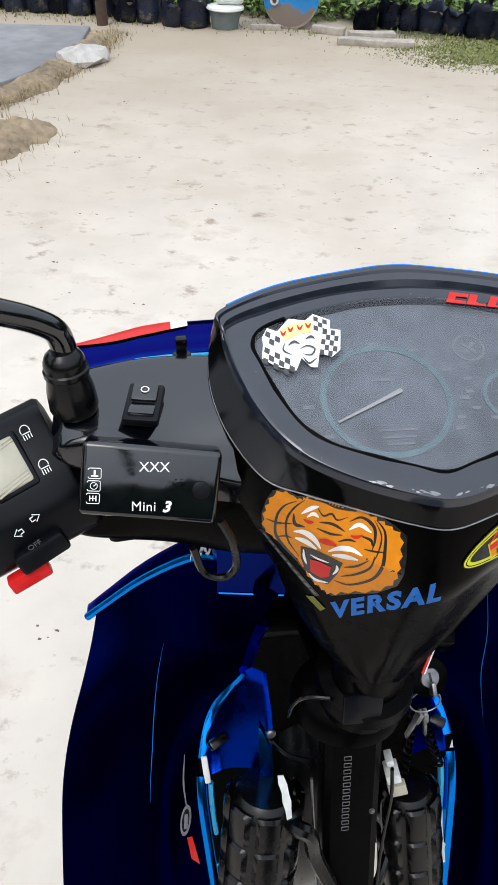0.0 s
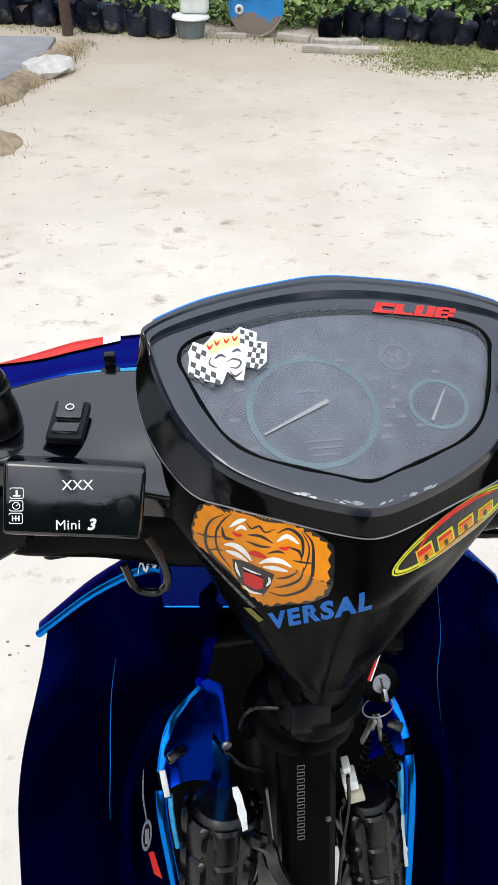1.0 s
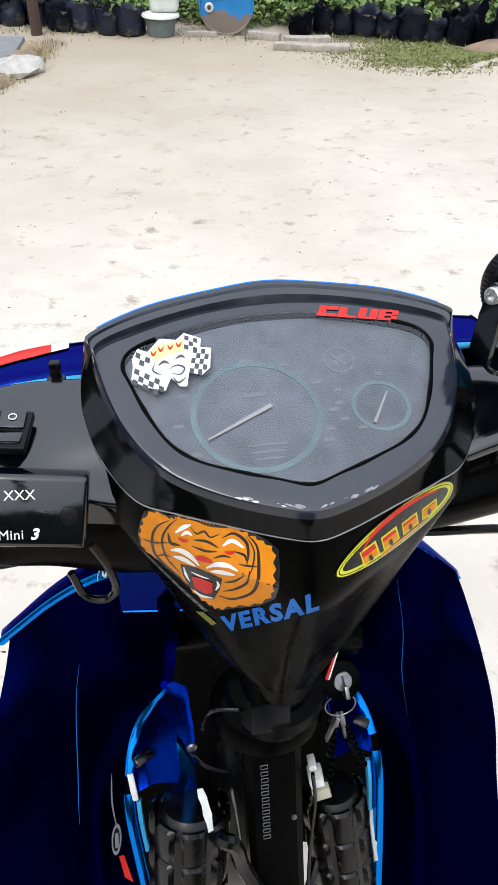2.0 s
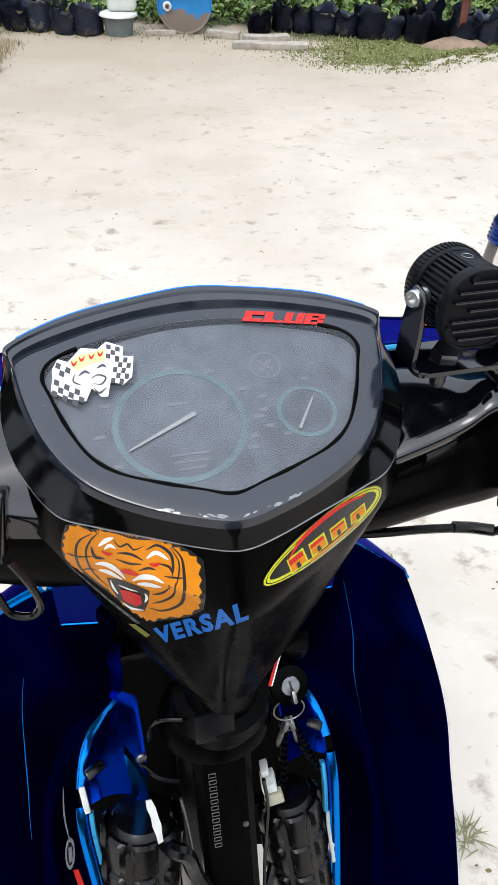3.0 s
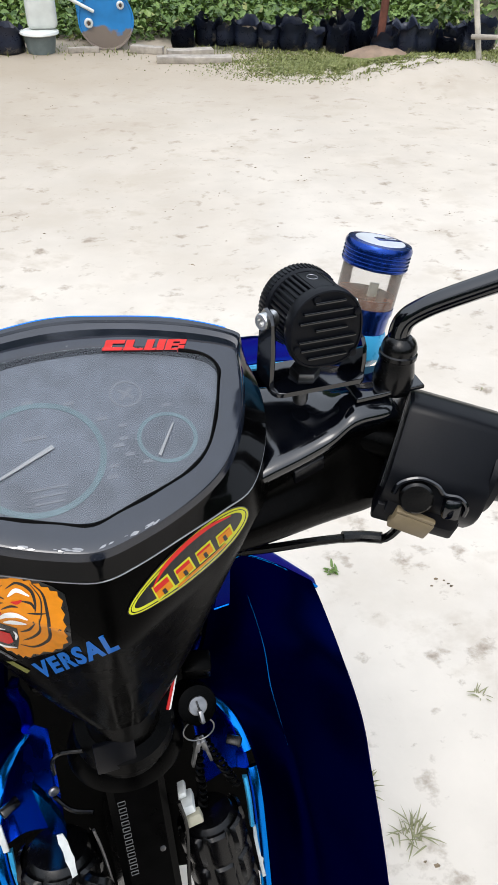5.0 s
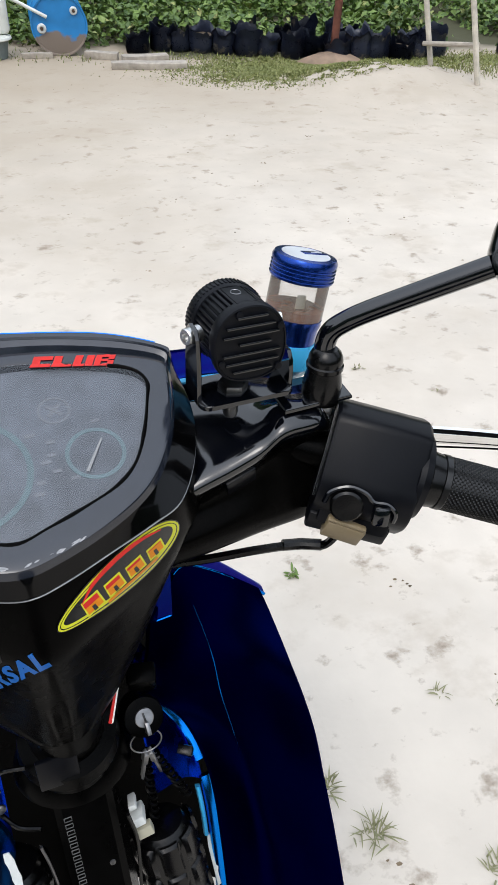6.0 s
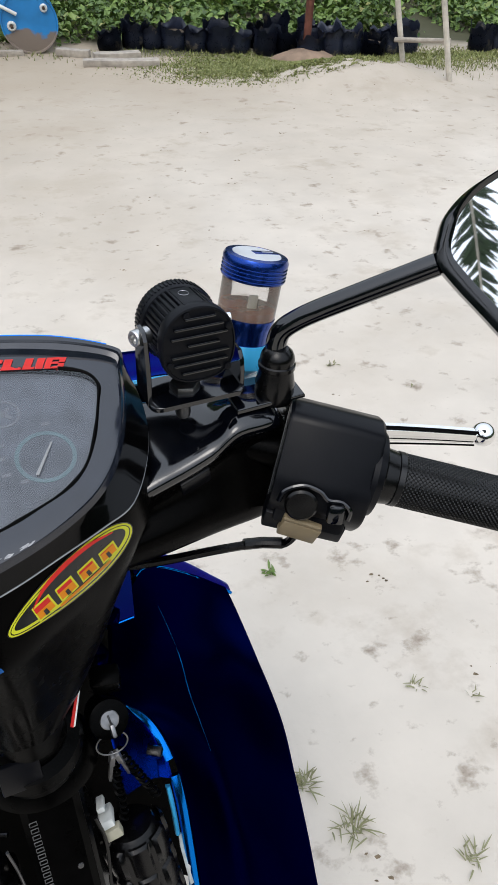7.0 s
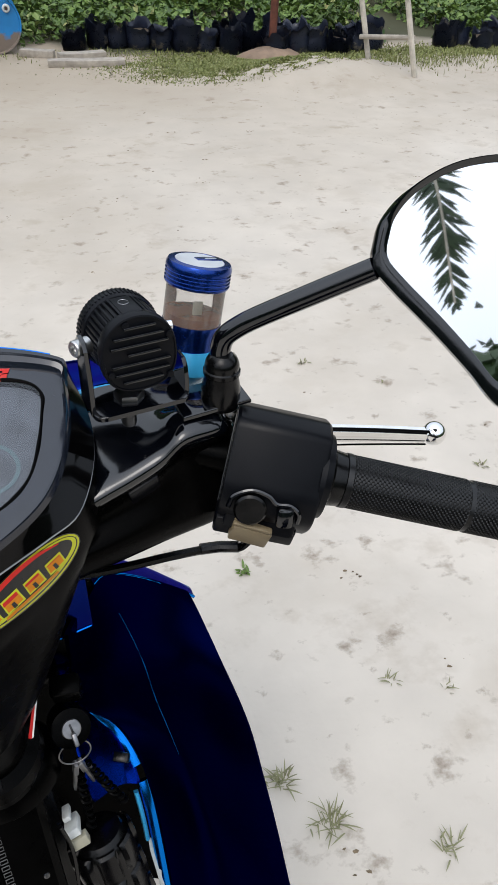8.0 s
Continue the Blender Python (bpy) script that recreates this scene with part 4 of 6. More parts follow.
def build_front_shell():
    rings = []
    for z, w, y in ((.870, .095, .075), (.800, .125, .095), (.720, .150, .105), (.620, .160, .105), (.500, .160, .09), (.380, .150, .06), (.300, .14, .03)):
        rings.append(spline([(-w, y - .02, z), (-w * .6, y + .01, z), (0, y + .025, z), (w * .6, y + .01, z), (w, y - .02, z)], 5))
    bm = loft(rings, False)
    bmesh.ops.solidify(bm, geom=list(bm.faces), thickness=.003)
    part("front_shell", bm, DEEP_BLACK, bike, "black inner face of the front shell", 60)


build_front_shell()


def build_stem():
    ax = Vector((0, .30, -1)).normalized()
    o = Vector((0, -.020, .835))
    stem = part("steering_stem", turned([(.012, -.04), (.024, -.02), (.026, .0), (.026, .035), (.034, .040), (.036, .052), (.030, .056), (.030, .075)], o, (0, .10, -1), 32), DEEP_BLACK, bike, "black steering stem and bearing cups, darkened as if in deep shade")
    part("stem_plate", block((.027, .004, .026), pose(-.010, -.044, .800, -14, 0, 0), .001), MATT_BLACK, stem)
    # bell-shaped collar over the head tube
    rings = []
    for z, r in ((.746, .024), (.739, .035), (.729, .042), (.721, .0435), (.714, .040), (.714, .025)):
        rings.append([Vector((r * 1.06 * math.cos(t), .006 + r * math.sin(t) * .95, z - .35 * (r * math.sin(t)) * 0)) for t in [2 * math.pi * i / 36 for i in range(36)]])
    part("bearing_collar", loft(rings), DEEP_BLACK, stem, "black bell-shaped collar")
    path = [Vector(v) for v in ((0, -.004, .735), (0, -.022, .690), (0, -.045, .630), (0, -.075, .560), (0, -.120, .480), (0, -.20, .400), (0, -.34, .33), (0, -.52, .33))]
    rings = []
    for a, s, u in frames_along(path):
        rings.append([a + Vector((x, 0, 0)) + Vector((0, y * .82, y * .42)) for x, y in ((-.0225, -.016), (-.017, -.0215), (.017, -.0215), (.0225, -.016), (.0225, .02), (-.0225, .02))])
    frame_tube = part("frame_tube", loft(rings), DEEP_BLACK, bike, "black frame tube with a stamped number, shown as bars", 25)
    m = basis((-.0125, -.0600, .702), (.0, -.36, -.93), (0, -.93, .36))
    for k in range(12):
        q = m @ pose(-.034 + k * .0062, 0, 0)
        loop = [(-.0017, -.0026), (.0017, -.0026), (.0017, .0026), (-.0017, .0026), (-.0017, -.0026)]
        part("stamped_mark", tube([q @ Vector((x, y, 0)) for x, y in loop], .0004, 5), STAMP, frame_tube)
    part("frame_screw", turned([(.0024, 0), (.0022, .0010), (.001, .0013)], (.0115, -.0610, .668), (0, -.9, .4), 14), STEEL, frame_tube)
    return frame_tube


frame_tube = build_stem()


def build_duct(side, top, r):
    """A black air duct running down and back, its skin raised in pads with grooves between them."""
    a = Vector(top)
    d = Vector((side * .10, -.42, -1)).normalized()
    prof = [(r * .30, -.006), (r * .72, -.003), (r * .90, .004), (r * .95, .012), (r * .95, .19), (r * .86, .20)]
    duct = part("air_duct", turned(prof, a, d, 32), RUBBER, bike, "ribbed black rubber air duct")
    s = Vector((1, 0, 0)) - d * d.x
    s.normalize()
    u = s.cross(d)
    if u.y > 0:
        u = -u
    for row in range(5):
        h0 = .001 + row * .0345
        for k in range(5):
            mid = radians(-100 + k * 50)
            rings = []
            for h, f in ((h0, 0), (h0 + .002, 1), (h0 + .0155, 1.3), (h0 + .029, 1), (h0 + .031, 0)):
                ring = []
                for j in range(7):
                    t = mid + radians((j - 3) * 7.0)
                    lift = r * (.94 + .10 * f * (1 if 0 < j < 6 else 0))
                    ring.append(a + d * h + (s * math.sin(t) + u * math.cos(t)) * lift)
                rings.append(ring)
            part("pad", loft(rings, False), RUBBER, duct, angle=50)
    return duct


build_duct(-1, (-.067, -.030, .650), .0315)
build_duct(1, (.057, -.028, .622), .0275)


def wire(pts, r, mat, name="cable", parent=None, label=""):
    return part(name, tube(spline(pts, 6), r, 8), mat, parent or bike, label)


wire([(-.052, -.050, .640), (-.046, -.062, .652), (-.036, -.066, .645), (-.030, -.072, .615), (-.012, -.092, .575), (.000, -.112, .535), (.004, -.150, .470)], .0065, RUBBER, "wiring_loom", label="taped black wiring loom")
wire([(.052, -.035, .600), (.046, -.050, .580), (.032, -.074, .560), (.016, -.098, .530), (.010, -.130, .480)], .0042, RUBBER, "wiring_loom", label="black wires from the connector")
wire([(-.036, -.045, .700), (-.033, -.050, .665), (-.030, -.066, .620), (-.026, -.09, .55)], .0012, STEEL, label="thin bare cable")
wire([(-.030, -.035, .800), (-.045, -.030, .795), (-.052, -.026, .780), (-.054, -.022, .755)], .0016, RUBBER)
wire([(-.062, -.006, .688), (-.050, -.022, .692), (-.034, -.030, .695)], .002, RUBBER)
wire([(.030, -.040, .690), (.034, -.046, .650), (.030, -.062, .600), (.026, -.085, .55)], .0016, RUBBER)

# white two-piece connector
conn = part("wire_connector", block((.0120, .008, .021), pose(.0385, -.028, .656, 62, -16, 0), .0012), NATURAL_PLASTIC, bike, "milky white wire connector")
part("connector_head", block((.0150, .0095, .009), pose(.0410, -.039, .6500, 62, -16, 0), .001), CREAM, conn)
part("connector_latch", block((.0065, .005, .016), pose(.0365, -.020, .664, 62, -16, 0), .001), NATURAL_PLASTIC, conn)
rag = [(-.0030, -.017), (.0012, -.0165), (.0020, -.010), (.0034, -.004), (.0026, .002), (.0032, .009), (.0018, .0165), (-.0024, .0175), (-.0034, .011), (-.0022, .004), (-.0034, -.003), (-.0026, -.010)]
part("strap_tab", slab(rag, .0012, pose(-.0568, -.054, .694, -42, -4, 10) @ pose(0, 0, 0, 90, 0, 0), .0003), NATURAL_PLASTIC, bike, "torn white tape on the loom")

# ignition lock with coiled sleeve
lock = part("ignition_lock", turned([(.010, -.03), (.0150, -.026), (.0158, 0), (.0150, .004), (.011, .005)], (.056, -.002, .758), (.05, -.70, .70), 32), DEEP_BLACK, bike, "black ignition lock barrel")
part("key_plate", turned([(.0074, 0), (.0074, .0012), (.0068, .0018), (.001, .002)], (.0561, -.0055, .7617), (.05, -.70, .70), 28), STEEL, lock, "worn steel keyhole plate")
part("key_slot", block((.0016, .008, .001), basis((.0562, -.0070, .7634), (1, 0, .2), (.05, -.70, .70)), .0003), PRINT_BLACK, lock)
part("lock_bracket", block((.022, .016, .030), pose(.060, .010, .792, 20, 0, -12), .003), DEEP_BLACK, bike, "black lock bracket")
tape_pose = basis((.0435, -.0245, .848), (.9, .35, .1), (.3, -.85, .3))
part("white_tape", slab([(-.0205, -.022), (-.0190, -.022), (.0150, .034), (.0138, .034)], .0006, tape_pose), WHITE, bike, "white pinstripe tape")
part("red_tape", slab([(-.0220, -.020), (-.0205, -.022), (.0138, .034), (.0130, .034)], .0006, tape_pose), RED, bike, "red pinstripe tape")
for dx, lean, length in ((0, -.001, .084), (.005, .030, .074)):
    c0 = Vector((.0545 + dx, -.004, .708))
    d = Vector((lean, -.02, -.08)).normalized()
    coil = [c0 + d * (length * i / 120) + Vector((math.cos(i * .55), math.sin(i * .55), 0)) * .0032 for i in range(121)]
    part("coiled_sleeve", tube(coil, .0014, 6), DEEP_BLACK, bike, "coiled black cable sleeve")

# clutch and brake hoses under the cover
wire([(.060, .02, .905), (.110, .018, .897), (.150, .018, .892), (.184, .016, .888), (.200, .006, .893), (.206, -.006, .925)], .0032, RUBBER, "throttle_cable", label="black throttle cable")
part("cable_sleeve", tube([(.172, .018, .8895), (.186, .016, .888), (.198, .008, .891)], .0042, 10), RUBBER, bike)


def build_lever():
    a = Vector((.212, .012, .984))
    pts = [a, Vector((.240, .016, .978)), Vector((.268, .014, .972)), Vector((.305, .006, .966)), Vector((.338, -.002, .9605))]
    rings = []
    for (p, s, u), w, h in zip(frames_along(spline(pts, 5)), [.0045] * 30, [.0078 - .00014 * i for i in range(30)]):
        up, fw = Vector((0, -.35, .94)), Vector((.2, .94, .3))
        rings.append([p + up * (h * y) + fw * (w * x) for x, y in ((-1, -1.0), (-.6, -1.5), (.7, -1.5), (1, -1.0), (1, .4), (.7, .8), (-.7, .8), (-1, .4))])
    lever = part("brake_lever", loft(rings), CHROME, bike, "polished aluminium brake lever with a ball end", 40)
    line = [p + Vector((0, -.0030, .0062 - .0001 * i)) for i, p in enumerate(spline(pts, 5))]
    # black strip for the dark outline that the polished lower edge reflects
    part("lever_edge", tube([p + Vector((0, -.0035, -.0110 + .0002 * i)) for i, p in enumerate(spline(pts, 5))], .0007, 6), DEEP_BLACK, lever, "dark reflection along the lever's lower edge, put in as a black strip")
    # black strip in place of the dark reflection on the top edge
    part("lever_groove", tube(line, .0011, 6), DEEP_BLACK, lever, "dark reflection along the lever's top, put in as a black strip")
    b = bmesh.new()
    bmesh.ops.create_uvsphere(b, u_segments=24, v_segments=14, radius=.0088, matrix=Matrix.Translation((.346, -.003, .9595)))
    part("lever_ball", b, CHROME, lever)
    part("lever_clamp", block((.016, .020, .030), pose(.187, .012, 1.000, 20, 0, -20), .003), CHROME, bike, "bare metal lever clamp")
    part("clamp_screw", turned([(.006, 0), (.006, .003), (.004, .005)], (.192, .010, 1.020), (0, -.3, 1), 18), STEEL, bike)


build_lever()


# ---- the add-on lamp, brake reservoir, control box and rocker switch ----
def build_pod():
    m = basis((.1308, .0120, 1.0778), (1, .02, 0), (.03, -.985, .15))  # z points to the rider

    def ring(f, z, grow=0.0):
        out = []
        for i in range(40):
            t = 2 * math.pi * i / 40
            c, q = math.cos(t), math.sin(t)
            k = 2.6 if q < 0 else 2.15
            e = (abs(c) ** k + abs(q) ** k) ** (-1 / k)
            out.append(m @ Vector((c * e * (.0206 * f + grow), q * e * (.0212 * f + grow), z)))
        return out
    body = part("pod_lamp", loft([ring(.80, -.024), ring(.86, -.022), ring(.88, .008), ring(.99, .0085), ring(1, .0095), ring(1, .0135), ring(.97, .0155), ring(.93, .0158), ring(.92, .0150)]), MATT_BLACK, bike, "black finned add-on pod lamp seen from behind", 25)
    bezel = part("front_bezel", turned([(.0180, 0), (.0212, .001), (.0220, .003), (.0220, .011), (.0205, .014), (.018, .014)], m @ Vector((0, 0, -.013)), m.to_3x3() @ Vector((0, 0, -1)), 40), MATT_BLACK, body, "knurled round lamp bezel")
    for k in range(60):
        t = 2 * math.pi * k / 60
        part("knurl", block((.0012, .0009, .007), m @ pose(.0221 * math.cos(t), .0221 * math.sin(t), -.020, 0, 0, math.degrees(t) + 90), .0002), MATT_BLACK, bezel)
    n = m.to_3x3() @ Vector((0, 0, 1))
    for y, w, x in ((.0150, .017, .001), (.0102, .027, 0), (.0054, .031, 0), (.0006, .018, .002), (-.0046, .032, 0), (-.0094, .030, 0), (-.0142, .022, 0)):
        part("back_fin", block((w, .0015, .0026), m @ pose(x, y, .0160, 0, 0, 0), .0005), GLOSS_BLACK, body, "raised rib on the lamp's back")
    for k in range(31):
        a = -30 + 8 * k
        if 78 < a < 106:
            continue
        t = radians(a)
        part("cooling_fin", block((.0036, .0016, .026), m @ pose(.0186 * math.cos(t), .0194 * math.sin(t), -.003, 0, 0, a), .0004), MATT_BLACK, body)
    part("top_pad", block((.0110, .0030, .024), m @ pose(.0002, .0196, -.001), .0008), MATT_BLACK, body, "flat pad on top of the lamp")
    part("pad_oval", tube([m @ Vector((.0026 * math.cos(t), .0212, -.004 + .0036 * math.sin(t))) for t in [2 * math.pi * i / 20 for i in range(21)]], .0003, 5), STEEL, body)
    for x, y in ((-.0165, -.0085), (.0150, -.0150), (-.0060, .0165), (.0165, .0075)):
        part("case_screw", turned([(.0019, 0), (.0019, .0010), (.001, .0012)], m @ Vector((x, y, .0155)), n, 12), MATT_BLACK, body)
    part("side_screw", turned([(.0028, 0), (.0028, .003), (.0018, .0036)], m @ Vector((.0200, .0060, .002)), m.to_3x3() @ Vector((1, 0, .2)), 16), CHROME, body, "bright socket screw")
    # bracket: two cheeks on a plate, bolted down
    plate = [(-.0275, -.0125), (.0245, -.0125), (.0275, -.009), (.0275, .016), (-.0275, .016)]
    bracket = part("lamp_bracket", slab(rounded(plate, .007, 4), .0028, pose(.1320, .0095, 1.0415, 0, 0, 1), .0008), GLOSS_BLACK, bike, "bent black steel lamp bracket with an oval slot")
    for x, tilt, top in ((.1040, 6, .0440), (.1575, -4, .022)):
        part("cheek", slab([(-.009, 0), (.011, 0), (.0105, top * .5), (.0075, top - .004), (.004, top), (-.004, top), (-.0075, top - .004), (-.009, top * .5)], .0026, pose(x, .012, 1.0420, 0, 0, 1) @ pose(0, 0, 0, 90, 0, 90), .0006), GLOSS_BLACK, bracket)
    part("pivot_bolt", turned([(.0046, -.004), (.0046, .0045), (.0040, .0052), (.0025, .0052), (.0023, .0030), (.0005, .0030)], (.1050, .0125, 1.0810), (-1, -.45, .1), 20), BRIGHT_STEEL, bracket, "bright socket-head bolt")
    part("hex_bolt", turned([(.0085, 0), (.0085, .004), (.0078, .005)], (.1275, .0110, 1.0443), (0, -.1, 1), 6), STEEL, bracket, "zinc hexagon bolt")
    part("bolt_shank", turned([(.0042, 0), (.0046, .002), (.0042, .004), (.0046, .006), (.0042, .008), (.0046, .010), (.0042, .012), (.0046, .014), (.004, .017)], (.1265, .0110, 1.0420), (0, .05, -1), 16), STEEL, bracket)
    part("stem_plate", slab([(.153, -.006), (.196, -.004), (.196, .022), (.153, .022)], .0026, pose(0, 0, 1.0310), .0008), GLOSS_BLACK, bracket)


build_pod()


def build_reservoir():
    base = Vector((.1760, .0500, 1.0275))
    top = Vector((.1895, .0585, 1.0945))
    base = base + Vector((0, 0, .003))
    ax = (top - base).normalized()
    tank = part("brake_reservoir", turned([(.0080, -.012), (.0165, .000), (.0172, .004), (.0155, .009), (.0168, .013), (.0172, .022), (.0180, .024), (.0180, .028)], base, ax, 40), BLUE_ANOD, bike, "small clear brake fluid reservoir with blue anodised cap")
    wall = part("clear_wall", turned([(.0176, .028), (.0179, .030), (.0179, .053)], base, ax, 40, cap=(False, False)), TANK_CLEAR, tank)
    wall.visible_shadow = False
    part("fluid", turned([(.0172, .028), (.0172, .0335), (.001, .0336)], base, ax, 40), LIQUID, tank, "rust-brown brake fluid")
    # pale cyan instead of blue metal, so the foot looks lit
    part("reservoir_flare", turned([(.0172, .0125), (.0178, .0110), (.0206, .003), (.0212, -.001), (.012, -.012)], base, ax, 40), CYAN_LINE, tank, "flared foot with a bright cyan glow put into its colour")
    part("float_tab", block((.006, .002, .009), basis(base + ax * .038 + Vector((0, -.006, 0)), (1, 0, 0), ax), .0008), CREAM, tank)
    prof = [(.0179, .0505), (.0192, .051), (.0197, .052)]
    for k in range(4):
        h = .0525 + k * .0022
        prof += [(.0197, h), (.0190, h + .0006), (.0190, h + .0011), (.0197, h + .0016)]
    prof += [(.0197, .0625), (.0186, .0645), (.0150, .0650), (.0147, .0645)]
    cap = part("screw_cap", turned(prof, base, ax, 44), BLUE_ANOD, tank, "blue anodised screw cap with a pale disc")
    part("cap_disc", turned([(.0146, .0640), (.0146, .0650), (.001, .0651)], base, ax, 36), SILVER, cap)
    m = basis(base + ax * .0652, (1, .1, 0), ax)
    part("cap_marks", block((.0160, .0056, .0005), m @ pose(.0064, .0015, 0), .0001), BLUE_ANOD, cap, "blue bar cut into the pale disc")
    part("cap_bars", block((.0075, .0011, .0003), m @ pose(.0080, .0015, .0003)), SILVER, cap)


build_reservoir()

# control box stuck on the left arm; its face leans up towards the rider
BOX = basis((-.1375, -.0400, 1.0140), (1, .02, -.02), (0, -.85, .52))


def build_control_box():
    box = part("control_box", block((.0635, .0345, .019), BOX @ pose(0, .0036, -.0095, 0, 0, -8), .0026, 4), GLOSS_BLACK, bike, "glossy black control box with white lettering")
    b = lettering("XXX", .0066, BOX @ pose(.0023, .0111, .0002, 0, 0, -4), .0001, 0, spacing=1.0)
    part("letters_xxx", b, WHITE, box, "white letters XXX")
    b = lettering("Mini", .0064, BOX @ pose(-.0036, -.0071, .0002, 0, 0, -4), .0001, 0, spacing=1.05)
    b = lettering("3", .0072, BOX @ pose(.0066, -.0079, .0002, 0, 0, -4), .0001, .3, bm=b, bold=.00025)
    part("letters_mini", b, WHITE, box, "white letters Mini 3")
    part("push_button", turned([(.0042, 0), (.0042, .0010), (.0035, .0014), (.001, .0013)], BOX @ Vector((.0232, -.0007, 0)), (0, -.85, .52), 24), MATT_BLACK, box, "round black push button")
    icons = None
    for k in range(3):
        q = BOX @ pose(-.0246 - .0008 * k, .0098 - k * .0058, .0002, 0, 0, -5)
        icons = tube([q @ Vector((x, v, 0)) for x, v in rounded([(-.0029, -.0024), (.0029, -.0024), (.0029, .0024), (-.0029, .0024)], .0008)], .00020, 5, bm=icons)
        if k == 1:  # a round dial
            icons = tube([q @ Vector((.0016 * math.cos(t), .0016 * math.sin(t), 0)) for t in [2 * math.pi * i / 14 for i in range(15)]], .00018, 5, bm=icons)
            icons = block((.0014, .0003, .0002), q @ pose(.0004, .0003, 0, 0, 0, 35), bm=icons)
        elif k == 0:  # a peg on a base
            icons = block((.0009, .0022, .0002), q @ pose(0, .0004, 0), bm=icons)
            icons = block((.0032, .0006, .0002), q @ pose(0, -.0012, 0), bm=icons)
        else:  # three bars
            for x in (-.0014, 0, .0014):
                icons = block((.0005, .0026, .0002), q @ pose(x, 0, 0), bm=icons)
            icons = block((.0030, .0005, .0002), q, bm=icons)
    part("icons", icons, WHITE, box)
    wire([(-.106, -.048, 1.000), (-.100, -.050, .985), (-.098, -.046, .962), (-.104, -.044, .952), (-.114, -.043, .956), (-.119, -.040, .972)], .0021, RUBBER, "box_cable", box, "looped black cable")
    part("lower_hook", block((.030, .012, .012), pose(-.150, -.004, .950, 10, -6, 0), .004), PANEL_BLACK, box)
    m = basis((-.1393, .0035, 1.0300), (1, -.17, .03), (0, -.10, 1))
    sw = part("rocker_switch", block((.0176, .0258, .005), m, .0014), MATT_BLACK, bike, "black rocker switch marked with a white ring")
    part("rocker_upper", block((.0125, .0105, .005), m @ pose(0, .0054, .0018, 6, 0, 0), .0008), GLOSS_BLACK, sw)
    part("rocker_lower", block((.0125, .0105, .005), m @ pose(0, -.0052, .0008, -12, 0, 0), .0008), GLOSS_BLACK, sw)
    part("ring_mark", tube([m @ Vector((.0019 * math.cos(t), .0019 * math.sin(t) + .0060, .0048)) for t in [2 * math.pi * i / 20 for i in range(21)]], .0003, 5), WHITE, sw)
    clip = part("panel_clip", block((.006, .005, .012), pose(-.119, .050, 1.0315, 0, 0, 0), .001), RUBBER, bike, "small black clip on the cover's front edge")
    part("clip_foot", block((.010, .006, .003), pose(-.119, .047, 1.0275), .001), RUBBER, clip)


build_control_box()


# ---- stickers ----
COVER_SKIN = surface_of(cover)
METER_SKIN = surface_of(*[o for o in bike.children_recursive if o.name.split(".")[0] in ("meter_cover", "meter_cowl")])


